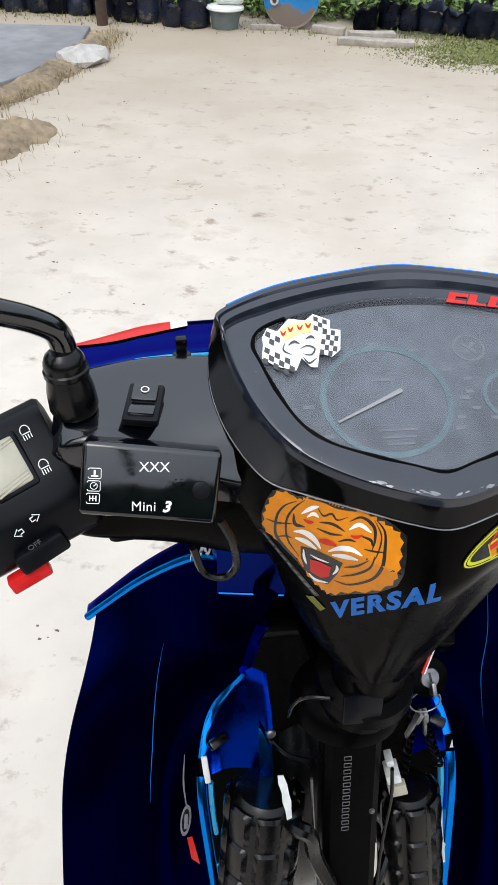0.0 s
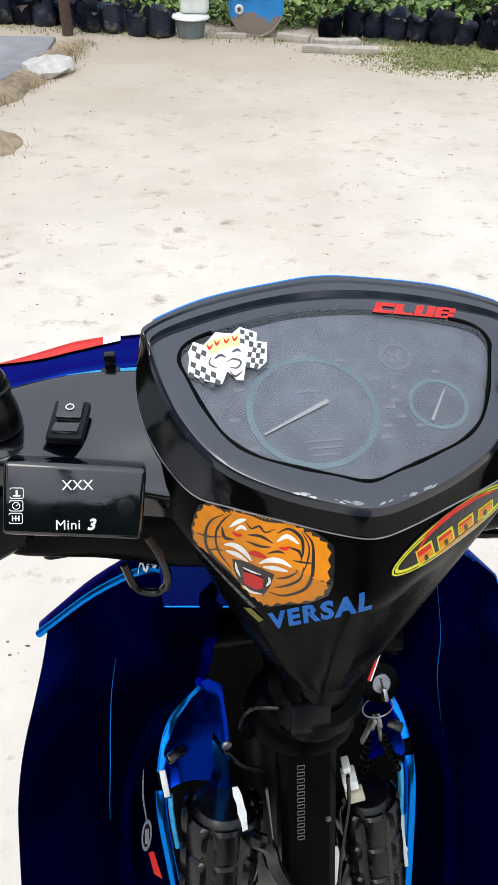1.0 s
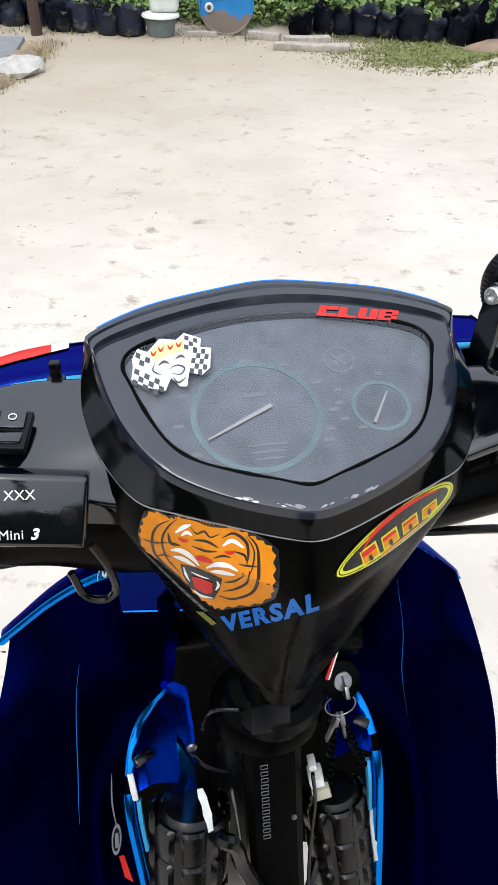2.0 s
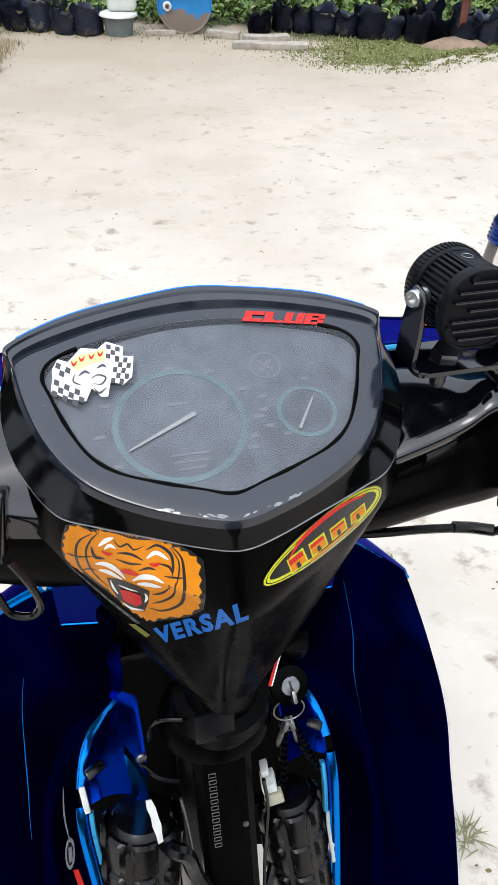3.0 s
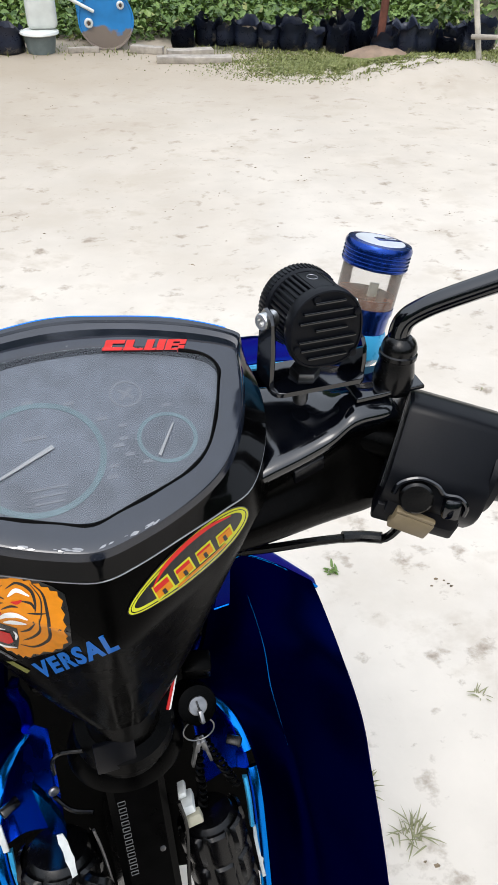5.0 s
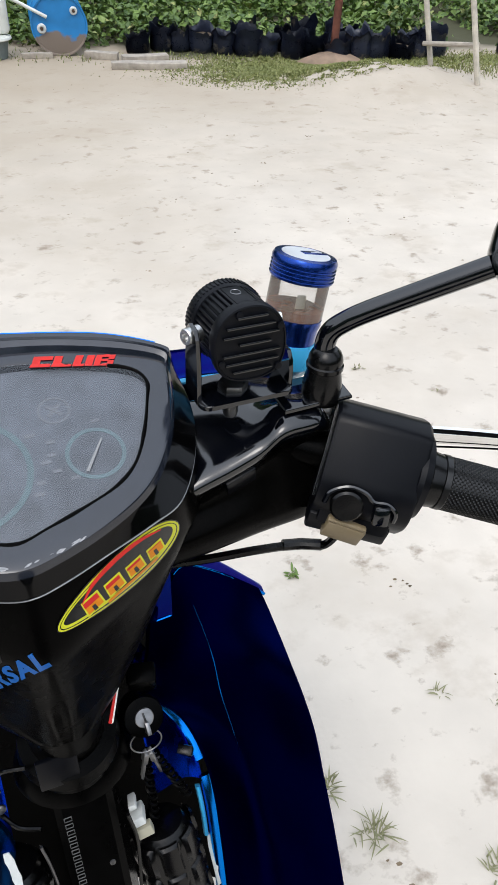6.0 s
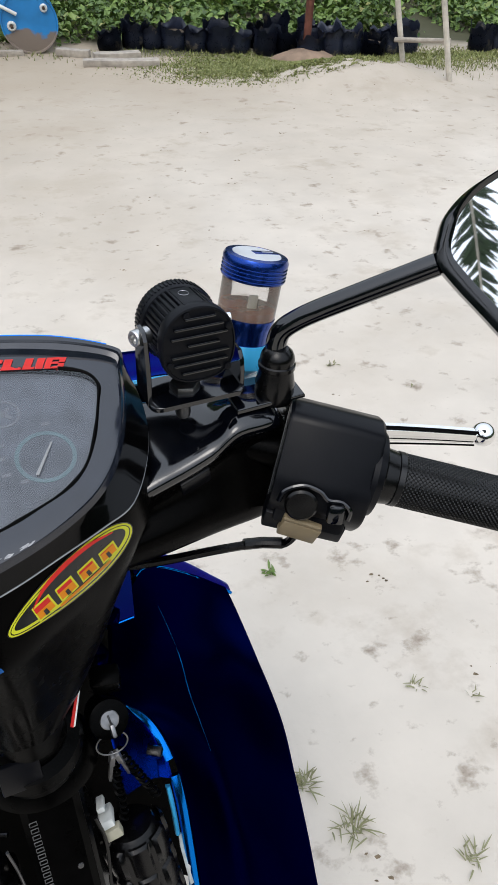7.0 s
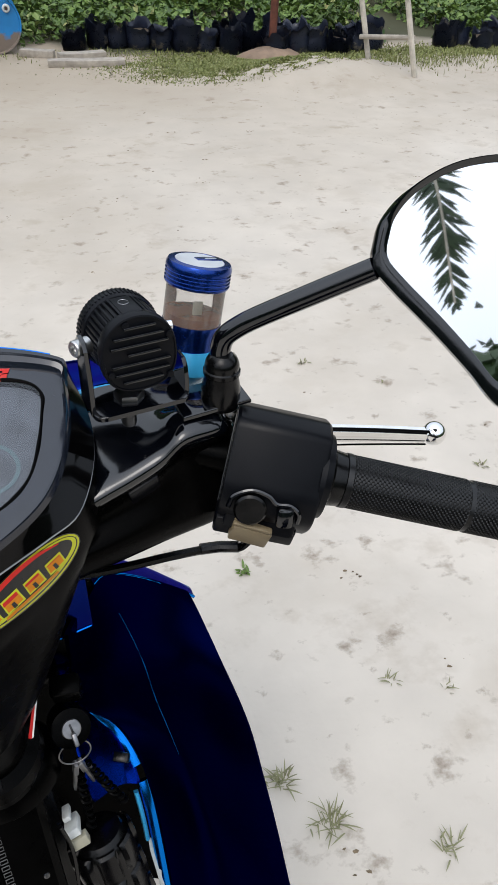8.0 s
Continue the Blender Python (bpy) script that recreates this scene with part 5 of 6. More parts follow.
def build_stickers():
    # ragged orange sticker with black strokes and plain patches
    f = .0000955

    def c(pts):
        return [(x - 400, 330 - y) for x, y in pts]
    m = basis((-.0500, -.0442, .9705), (.9881, -.1513, .0263), (-.1336, -.6249, .7692))
    edge = [(100, 70), (160, 65), (215, 95), (250, 95), (270, 78), (330, 70), (400, 92), (440, 105), (505, 125), (560, 160), (620, 190), (680, 225), (735, 270), (740, 365), (735, 450), (720, 510), (640, 555), (520, 570), (430, 588), (380, 560), (320, 510), (250, 420), (180, 350), (110, 290), (50, 240), (48, 170), (70, 115)]
    ragged = []
    for i, v in enumerate(spline([(x, y, 0) for x, y in edge], 3, True)):
        d = Vector((v.x - 400, v.y - 330, 0)).normalized()
        ragged.append((v.x + d.x * (9 if i % 2 else -7), v.y + d.y * (9 if i % 2 else -7)))
    backing = [(x + (x - 400) * .06 + 8, y + (y - 330) * .05) for x, y in edge]
    layers = [(c(backing), 0), (c(ragged), 1)]
    for pts, w in (([(610, 190), (655, 250), (662, 340), (655, 430), (620, 490), (520, 525), (440, 505)], 18), ([(215, 105), (150, 130), (115, 180), (110, 260), (150, 320), (230, 400), (270, 450)], 15),
                   ([(255, 100), (200, 140), (165, 200), (175, 290), (240, 380)], 12), ([(330, 205), (400, 215), (460, 250)], 14), ([(320, 235), (390, 262), (450, 268)], 12), ([(200, 165), (210, 215), (260, 230)], 18),
                   ([(480, 200), (540, 180), (600, 225), (610, 290), (600, 340)], 16), ([(270, 92), (350, 102), (420, 130), (510, 150)], 26), ([(320, 140), (350, 175), (390, 165), (420, 195), (470, 180)], 10),
                   ([(470, 480), (540, 465), (600, 430), (615, 370)], 14), ([(480, 430), (540, 420), (590, 390)], 12), ([(560, 335), (610, 345), (660, 350)], 10), ([(60, 190), (120, 210), (200, 215)], 8), ([(110, 280), (160, 275), (200, 285)], 8),
                   ([(600, 190), (640, 270), (630, 350), (610, 400)], 8), ([(540, 270), (590, 290), (600, 320)], 14), ([(430, 300), (480, 290), (520, 300)], 12)):
        layers.append((c(stroke(pts, w)), 2, 2, "strip"))
    layers.append((c([(245, 325), (300, 335), (345, 350), (400, 375), (470, 408), (450, 470), (410, 530), (330, 510), (275, 445), (250, 385)]), 2))
    for pts, w in (([(205, 250), (260, 255), (315, 290), (350, 335)], 26), ([(215, 282), (270, 300), (330, 338)], 24), ([(388, 348), (440, 332), (500, 338), (555, 368)], 26), ([(410, 366), (470, 372), (540, 388)], 24), ([(240, 165), (285, 140), (325, 130)], 22), ([(268, 182), (300, 165), (328, 182)], 18), ([(480, 240), (530, 215), (590, 252)], 22), ([(262, 340), (268, 380), (285, 420)], 14), ([(300, 368), (350, 392), (400, 408)], 10), ([(440, 420), (446, 445), (428, 472)], 16), ([(300, 470), (340, 505), (410, 520)], 14)):
        layers.append((c(stroke(pts, w)), 3, 3, "strip"))
    for pts, w in (([(252, 190), (280, 205), (305, 205)], 16), ([(490, 268), (520, 275), (548, 266)], 18), ([(335, 292), (375, 300), (425, 318)], 26)):
        layers.append((c(stroke(pts, w)), 4, 4, "strip"))
    layers.append((c([(300, 390), (350, 402), (415, 430), (410, 482), (370, 492), (308, 458)]), 4))
    decal("ragged_sticker", layers, m, f, [PRINT_BLACK, ORANGE, PRINT_BLACK, WHITE, PRINT_RED], COVER_SKIN, cover, "orange ragged-edged sticker with black strokes, white and red patches")
    word = lettering("VERSAL", 140 * f, pose((706 - 400) * f, (330 - 622) * f, 0, 0, 0, 17), 0, 0.12, spacing=1.2, bold=7 * f)
    decal("word_sticker", [(word, 0)], m, f, [PRINT_BLUE], COVER_SKIN, cover, "sky-blue sticker letters VERSAL")
    m = basis((-.0671, -.0340, .9473), (.0278, -.0082, -.0407), (-.40, -.75, .40))
    layers = [([(-.026, -.0016), (.026, -.0016), (.026, .0016), (-.026, .0016)], 0)]
    for k in range(9):
        x = -.0235 + k * .0054
        layers.append(([(x, -.0007), (x + .0038, -.0007), (x + .0041, .0007), (x + .0003, .0007)], 1))
    layers.append(([(.0240, -.0068), (.0375, -.0062), (.0365, -.0018), (.0255, -.0022)], 2))
    decal("strip_sticker", layers, m, 1, [PRINT_BLACK, WORN_WHITE, OLIVE], COVER_SKIN, cover, "narrow dark strip with pale bars and a yellow tab")
    # yellow oval with plain slanted bars
    m = basis((.0507, -.0422, .9755), (.9611, -.2748, .0264), (-.1991, -.6216, .7576))
    f = .0000965
    turn = radians(40.5)

    def oval(a, b, shift=0):
        out = []
        for i in range(40):
            t = 2 * math.pi * i / 40
            x, y = a * math.cos(t), b * .84 * math.sin(t) * (1 + .18 * math.cos(t)) + shift
            x, y = x * math.cos(turn) - y * math.sin(turn), x * math.sin(turn) + y * math.cos(turn)
            out.append((x - 28, y + 0))
        return out

    def at(pts):
        return [(x * math.cos(turn) - y * math.sin(turn) - 28, x * math.sin(turn) + y * math.cos(turn)) for x, y in pts]
    layers = [(oval(408, 106), 0, 0), (oval(402, 99), 1, 1), (oval(390, 89), 0, 2), (oval(384, 83, 2), 1, 3), (oval(362, 70, 6), 0, 4)]
    layers.append((at(stroke([(-235, 22), (-120, 62), (40, 76), (190, 66), (310, 36)], 22)), 2, 5, "strip"))
    for k in range(4):
        x = -262 + k * 138
        h = 74 - k * 7
        layers.append((at([(x, -46), (x + 112, -46), (x + 128, h - 46), (x + 22, h - 46)]), 1, 5))
        layers.append((at([(x + 10, -38), (x + 104, -38), (x + 116, h - 54), (x + 28, h - 54)]), 3, 6))
        layers.append((at([(x + 18, -4), (x + 108, -4), (x + 114, h - 54), (x + 26, h - 54)]), 2, 7))
        layers.append((at([(x + 44, -40), (x + 66, -40), (x + 70, -14), (x + 50, -14)]), 0, 8))
    layers.append((at([(-150, -60), (190, -62), (196, -53), (-140, -50)]), 3, 5))
    decal("oval_sticker", layers, m, f, [PRINT_BLACK, YELLOW, PRINT_RED, ORANGE], COVER_SKIN, cover, "yellow-ringed oval sticker with red and orange slanted bars")
    # small white sticker with two chequered flags and a yellow crown-like band, on the meter cover
    m = basis((-.0583, .0289, 1.0456), (.9881, -.1513, .0263), (0, -.32, 1))
    f = .0000965

    def d(pts):
        return [(x - 310, (210 - y) * 1.36) for x, y in pts]
    layers = [(d([(100, 200), (125, 150), (180, 165), (240, 95), (330, 100), (372, 62), (465, 90), (462, 135), (520, 140), (515, 240), (470, 278), (405, 260), (395, 330), (360, 330), (310, 290), (285, 350), (180, 335), (104, 300), (108, 235)]), 0)]
    for ox, oy, ux, uy, vx, vy, nx, ny in ((120, 165, 26, 11, -4, 26, 3, 2), (118, 245, 27, 11, -3, 25, 6, 3), (375, 75, 24, 6, 0, 24, 3, 3), (425, 140, 22, 2, -4, 26, 4, 5)):
        for i in range(nx):
            for j in range(ny):
                if (i + j) % 2 == 0:
                    x, y = ox + i * ux + j * vx, oy + i * uy + j * vy
                    layers.append((d([(x, y), (x + ux, y + uy), (x + ux + vx, y + uy + vy), (x + vx, y + vy)]), 1))
    layers.append((d([(185, 165), (240, 128), (300, 118), (368, 98), (370, 160), (300, 175), (225, 212)]), 2))
    for x, y in ((212, 172), (250, 150), (300, 138), (345, 125)):
        layers.append((d(stroke([(x - 14, y - 8), (x, y + 12), (x + 16, y - 10)], 12)), 3, 4, "strip"))
    for pts, w in (([(240, 235), (270, 215), (300, 225)], 12), ([(330, 200), (360, 185), (380, 195)], 12), ([(300, 250), (340, 232), (380, 245), (360, 275), (315, 272)], 9), ([(320, 290), (350, 315), (390, 290)], 10), ([(222, 225), (215, 260), (260, 280)], 8)):
        layers.append((d(stroke(pts, w)), 1, 4, "strip"))
    decal("flag_sticker", layers, m, f, [WHITE, CHECKER, CREAM_YELLOW, PRINT_RED], METER_SKIN, meter, "white sticker with chequered flags and a yellow band", .0006)
    m = basis((.0475, .0497, 1.055), (1, -.19, 0), (0, -.32, 1))
    bars = {"C": ((0, 0, .40, 1), (.40, 0, 1, .32), (.40, .68, 1, 1)), "L": ((0, 0, .42, 1), (.42, 0, 1, .36)), "U": ((0, 0, .40, 1), (.40, 0, .60, .34), (.60, 0, 1, 1)),
            "B": ((0, 0, .34, 1), (.34, 0, .68, .22), (.34, .40, .68, .60), (.34, .78, .68, 1), (.68, .04, 1, .46), (.68, .54, 1, .96))}
    layers = []
    for k, ch in enumerate("CLUB"):
        for x0, y0, x1, y1 in bars[ch]:
            layers.append(([(-.0222 + k * .0113 + x * .0106 + (y - .5) * .0026, (y - .5) * .0074) for x, y in ((x0, y0), (x1, y0), (x1, y1), (x0, y1))], 0))
    decal("red_letters", layers, m, 1, [PRINT_RED], METER_SKIN, meter, "raised red letters CLUB", .0007)
    # bare chips along the edge of the meter surround
    r = random.Random(5)
    for k in range(26):
        x = r.choice((-.032, -.012, .004, .014, .026, .030)) + r.gauss(0, .0035)
        y = -.0594 + .19 * abs(x) + 2.4 * x * x + r.uniform(-.0006, .0006)
        q = basis((x, y, meter_z(y) + .002), (1, .4 if x > 0 else -.4, 0), (0, -.5, .9))
        size = r.uniform(.0004, .0015)
        chip = [(size * r.uniform(.6, 1.5) * 1.6 * math.cos(a), size * r.uniform(.4, 1.1) * .55 * math.sin(a)) for a in [2 * math.pi * i / 9 for i in range(9)]]
        decal("edge_chip", [(chip, 0)], q, 1, [STEEL], METER_SKIN, meter, "", .00015)
    # worn stickers on the shields
    skin = surface_of(shield_left)
    m = basis((-.1299, -.0126, .5974), (.9859, -.1655, .0249), (.0569, -.3708, .9270))
    f = .00049

    def g(pts):
        return [(x - 237, 1450 - y) for x, y in pts]
    ring = [(237 + 9 * math.cos(t), 1478 + 26 * math.sin(t)) for t in [2 * math.pi * i / 24 for i in range(24)]]
    hole = [(237 + 6 * math.cos(t), 1478 + 19 * math.sin(t)) for t in [2 * math.pi * i / 24 for i in range(24)]]
    layers = [(g(stroke([(222, 1372), (226, 1420), (240, 1470)], 3)), 0, 0, "strip"), (g(ring), 0), (g(hole), 2, 1), (g([(234, 1468), (240, 1466), (243, 1490), (236, 1492)]), 0, 2), (g([(243, 1505), (252, 1503), (272, 1548), (256, 1540)]), 1)]
    decal("shield_sticker", layers, m, f, [WORN_WHITE, PRINT_RED, PRINT_BLACK], skin, shield_left, "small white ring sticker with a red tail")
    m = basis((-.1092, .0583, .8483), (.9932, -.1132, .0287), (-.0316, -.636, .7711))
    f = .0004
    layers = [(stroke([(-24, -16), (-18, 8), (-8, -8), (0, 14), (8, -2), (18, 18), (26, 6)], 5), 0, 0, "strip")]
    decal("scribble_sticker", layers, m, f, [WHITE], surface_of(*shield_left.children), shield_left, "white scribble-like sticker")


CREAM_YELLOW = material("pale_yellow_print", (0.72, 0.62, 0.26), 0.4, 0, 0, 0.08, 200, spec=0.18)
build_stickers()

# ---- the keys hanging in the lock ----
keys = thing("key_ring", "worn steel key ring with two keys hanging from the ignition lock", "keys", bike.matrix_basis)
part("ring", tube([Vector((.0545 + .0122 * math.cos(t), -.0135 + .003 * math.sin(t), .741 + .0105 * math.sin(t))) for t in [2 * math.pi * i / 32 for i in range(33)]], .0006, 8), STEEL, keys)
part("key", block((.0035, .010, .018), pose(.0565, -.0105, .756, 42, 0, 4), .001), STEEL, keys, "key in the lock")
for x, z, turn in ((.0508, .712, 7), (.0592, .713, -11)):
    k = part("key", slab(rounded([(-.0020, .003), (.0020, .003), (.0020, .017), (-.0020, .017)], .0016), .0060, pose(x, -.013, z, 90, turn, 0), .0003), STEEL, keys, "hanging steel key")
    part("blade", slab([(-.0011, -.022), (.0008, -.024), (.0014, -.018), (.0009, -.014), (.0014, -.009), (.0012, .005), (-.0011, .005)], .0040, pose(x, -.0131, z, 90, turn, 0), .0002), STEEL, k)


# ---- below and behind, out of sight: fork, wheels and seat that carry the machine ----
def build_wheel(y):
    c = Vector((0, y, .27))
    prof = [(.215, -.030), (.245, -.036), (.264, -.026), (.27, 0), (.264, .026), (.245, .036), (.215, .030), (.212, 0)]
    wheel = part("wheel", turned(prof + prof[:1], c, (1, 0, 0), 48, cap=(False, False)), RUBBER, bike, "spoked wheel with a black tyre")
    part("rim", turned([(.20, -.02), (.215, -.024), (.215, .024), (.20, .02), (.20, -.02)], c, (1, 0, 0), 48, cap=(False, False)), STEEL, wheel)
    part("hub", turned([(.02, -.045), (.05, -.04), (.05, .04), (.02, .045)], c, (1, 0, 0), 24), STEEL, wheel)
    for k in range(18):
        a = 2 * math.pi * k / 18
        part("spoke", tube([c + Vector((.02 * (-1) ** k, .045 * math.cos(a), .045 * math.sin(a))), c + Vector((0, .205 * math.cos(a), .205 * math.sin(a)))], .0016, 6), STEEL, wheel)


build_wheel(.28)
build_wheel(-.93)
for s in (-1, 1):
    part("fork_leg", tube([(s * .062, .135, .66), (s * .062, .28, .27)], .016, 14), DEEP_BLACK, bike)
    part("swing_arm", tube([(s * .06, -.50, .34), (s * .07, -.93, .27)], .018, 12), DEEP_BLACK, bike)
part("fork_bridge", block((.15, .05, .03), pose(0, .135, .66, 20, 0, 0), .006), DEEP_BLACK, bike)
part("fork_crown", tube([(0, .012, .73), (0, .13, .66)], .02, 14), DEEP_BLACK, bike)
seat = [[Vector((w * math.cos(t), y, z + h * math.sin(t))) for t in [2 * math.pi * i / 24 for i in range(24)]] for y, w, z, h in ((-.50, .05, .70, .04), (-.54, .09, .72, .055), (-.70, .12, .73, .055), (-.95, .13, .75, .06), (-1.15, .10, .77, .045), (-1.19, .05, .77, .03))]
part("seat", loft(seat), RUBBER, bike, "black vinyl seat")
tail = [[Vector((w * math.cos(t), y, z + h * math.sin(t))) for t in [2 * math.pi * i / 24 for i in range(24)]] for y, w, z, h in ((-.42, .05, .48, .12), (-.60, .11, .52, .15), (-.90, .13, .58, .12), (-1.15, .09, .65, .08))]
part("side_body", loft(tail), BLUE, bike)


# ---- the yard ----
def ground_height(x, y):
    h = .008 * noise.noise((x * 1.3, y * 1.3, 0)) + .007 * noise.noise((x * 4, y * 4, 3)) + .005 * noise.noise((x * 9, y * 9, 5))
    d = ((x - 2.12) / .68) ** 2 + ((y - 5.28) / .40) ** 2
    h += .135 * math.exp(-d * 1.2) * (1 + .30 * noise.noise((x * 5, y * 5, 7)) + .26 * noise.noise((x * 13, y * 13, 2)))
    d = ((x - 3.6) / .7) ** 2 + ((y - 5.5) / .4) ** 2
    h += .07 * math.exp(-d * 1.5)
    far = max(0, math.hypot(x, y) - 12) / 60
    near = min(1, math.hypot(x - .2, y + .1) / 1.2)
    return h * max(0, 1 - far) * (.3 + .7 * near)


def build_ground():
    n = 300
    line = [math.sinh((i / n * 2 - 1) * 6.0) * 1.7 for i in range(n + 1)]
    ys = [v + 3.0 for v in line]
    verts = [(x, y, ground_height(x, y)) for y in ys for x in line]
    k = n + 1
    faces = [(j * k + i, j * k + i + 1, (j + 1) * k + i + 1, (j + 1) * k + i) for j in range(n) for i in range(n)]
    me = bpy.data.meshes.new("ground")
    me.from_pydata(verts, [], faces)
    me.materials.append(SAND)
    me.polygons.foreach_set("use_smooth", [True] * len(me.polygons))
    tagged(new("ground", me), "pale dry sandy yard with footprints and leaf litter", "ground", kind="structure")


build_ground()


def blades(seed, spots, mat, name, label, category, bend=.5):
    """Many narrow blades: spots of x, y, height, spread and width."""
    rnd = random.Random(seed)
    verts, faces = [], []
    for x, y, h, spread, w in spots:
        a, lean = rnd.uniform(0, 6.28), rnd.uniform(.1, bend)
        z = ground_height(x, y) - .004
        dx, dy = math.cos(a), math.sin(a)
        b = len(verts)
        for f, q in ((0, 1), (.5, .8), (1, .06)):
            o = lean * h * f * f
            for s in (-1, 1):
                verts.append((x + dx * o - dy * w * q * s, y + dy * o + dx * w * q * s, z + h * f * (1 - .3 * lean * f)))
        faces += [(b, b + 1, b + 3, b + 2), (b + 2, b + 3, b + 5, b + 4)]
    me = bpy.data.meshes.new(name)
    me.from_pydata(verts, [], faces)
    me.materials.append(mat)
    return tagged(new(name, me), label, category, kind="stuff")


def leafy(seed, count, place, size, mat, name, label, category):
    """Many small bent leaves; place gives where each one hangs."""
    rnd = random.Random(seed)
    verts, faces = [], []
    for _ in range(count):
        x, y, z = place(rnd)
        s = size * rnd.uniform(.5, 1.4)
        e = Euler((rnd.uniform(-1.0, 1.0), rnd.uniform(-.9, .9), rnd.uniform(0, 6.28))).to_matrix()
        b = len(verts)
        for p in ((0, 0, 0), (.32, .45, .06), (0, 1, -.12), (-.32, .45, .06)):
            verts.append(tuple(Vector((x, y, z)) + e @ (Vector(p) * s)))
        faces += [(b, b + 1, b + 2), (b, b + 2, b + 3)]
    me = bpy.data.meshes.new(name)
    me.from_pydata(verts, [], faces)
    me.materials.append(mat)
    return tagged(new(name, me), label, category, kind="stuff")


rnd = random.Random(4)


def weed_place(r):
    y = 6.38 + 1.75 * r.random() ** .9
    x = r.uniform(-5, 7)
    while 3.0 < x < 3.5 or -2.9 < x < -2.2 or noise.noise((x * 1.7, y * 1.7, 9)) < -.28:
        x = r.uniform(-5, 7)
    tall = .17 + .24 * noise.noise((x * .9, y * .9, 2)) + .08 * (y - 6.3)
    return x, y, max(.01, r.random() * max(.06, tall))


leafy(11, 30000, weed_place, .062, LEAF, "weed_bed", "bright green weeds growing behind the grow bags", "weeds")


def shrub_place(r):
    x = r.uniform(-6, 9)
    y = 8.15 + 2.2 * r.random() + .25 * math.sin(x * 2)
    while noise.noise((x * 1.3, y * .8, 4)) < -.22:
        x = r.uniform(-6, 9)
    h = .55 + .4 * noise.noise((x * 1.1, y, 5))
    return x, y, .05 + r.random() * max(.25, h) * 1.6


leafy(12, 22000, shrub_place, .10, LEAF_DARK, "shrub_thicket", "dark green shrubs at the edge of the yard", "shrubs")

# short grass at the foot of the bags and a patch that runs out on to the sand
spots = []
for _ in range(4200):
    x = rnd.uniform(-2.6, 4.2)
    y = 6.08 + rnd.gauss(0, .10)
    if x < 1 and rnd.random() < .5:
        continue
    spots.append((x, y, rnd.uniform(.01, .045), 1, .0035))
for _ in range(34000):
    x, y = rnd.gauss(1.55, .38), rnd.gauss(5.66, .22)
    if y < 5.0 + .35 * abs(x - 1.5):
        continue
    spots.append((x, y, rnd.uniform(.006, .020), 1, .0055))
for _ in range(9000):
    x, y = rnd.uniform(1.9, 4.8), rnd.gauss(6.0, .14)
    spots.append((x, y, rnd.uniform(.01, .035), 1, .005))
for _ in range(1500):
    x, y = rnd.gauss(3.1, .4), rnd.gauss(5.6, .15)
    spots.append((x, y, rnd.uniform(.015, .05), 1, .003))
blades(21, spots, GRASS, "grass_patch", "thin yellow-green grass at the edge of the sand", "grass", 1.2)
spots = [(rnd.gauss(-1.34, .06) - .25 * max(0, 4.9 - y_), y_ + 0, rnd.uniform(.03, .08), 1, .002) for y_ in [rnd.uniform(3.8, 5.75) for _ in range(1500)]]
spots += [(rnd.gauss(-1.40, .12), rnd.gauss(3.42, .16), rnd.uniform(.02, .07), 1, .002) for _ in range(500)]
blades(22, spots, STRAW, "dry_grass_verge", "dry straw along the edge of the concrete slab", "grass", 1.3)


def build_weed(x, y, count, h, seed, mat, wide):
    r = random.Random(seed)
    verts, faces = [(0, 0, -.006)], []
    for _ in range(count):
        a, lean = r.uniform(0, 6.28), r.uniform(.4, 1.3)
        hh, w = h * r.uniform(.5, 1.1), wide * r.uniform(.7, 1.2)
        dx, dy = math.cos(a), math.sin(a)
        ox, oy = r.gauss(0, h * .28), r.gauss(0, h * .22)
        b = len(verts)
        for f, q in ((0, .5), (.35, 1), (.7, .8), (1, .05)):
            o = lean * hh * f
            for s in (-1, 1):
                verts.append((ox + dx * o - dy * w * q * s, oy + dy * o + dx * w * q * s, hh * f * (1 - .45 * f * lean)))
        faces.append((0, b + 1, b))
        for k in range(3):
            faces.append((b + 2 * k, b + 2 * k + 1, b + 2 * k + 3, b + 2 * k + 2))
    me = bpy.data.meshes.new("weed")
    me.from_pydata(verts, [], faces)
    me.materials.append(mat)
    ob = new("weed", me)
    ob.location = (x, y, ground_height(x, y) - .003)
    return tagged(ob, "small tuft of grass and weeds growing out of the sand", "weed", "weeds in the yard")


for i, (x, y, c, h, w) in enumerate(((.56, 1.11, 14, .045, .006), (.79, .78, 14, .050, .002), (.52, .63, 34, .075, .0024), (.59, .545, 46, .080, .0022), (.90, .745, 9, .060, .002), (.77, .465, 26, .065, .0022), (1.28, 1.34, 10, .045, .004), (.94, 1.90, 12, .050, .004), (.56, 2.1, 7, .03, .003), (1.15, 1.75, 8, .03, .003))):
    build_weed(x, y, int(c * 1.1), h * .48, i, LEAF if w > .0055 else TUFT, w * .6)


def litter_place(r):
    x, y = r.uniform(-2.2, 3.8), .2 + 5.6 * r.random()
    return x, y, ground_height(x, y) + .003


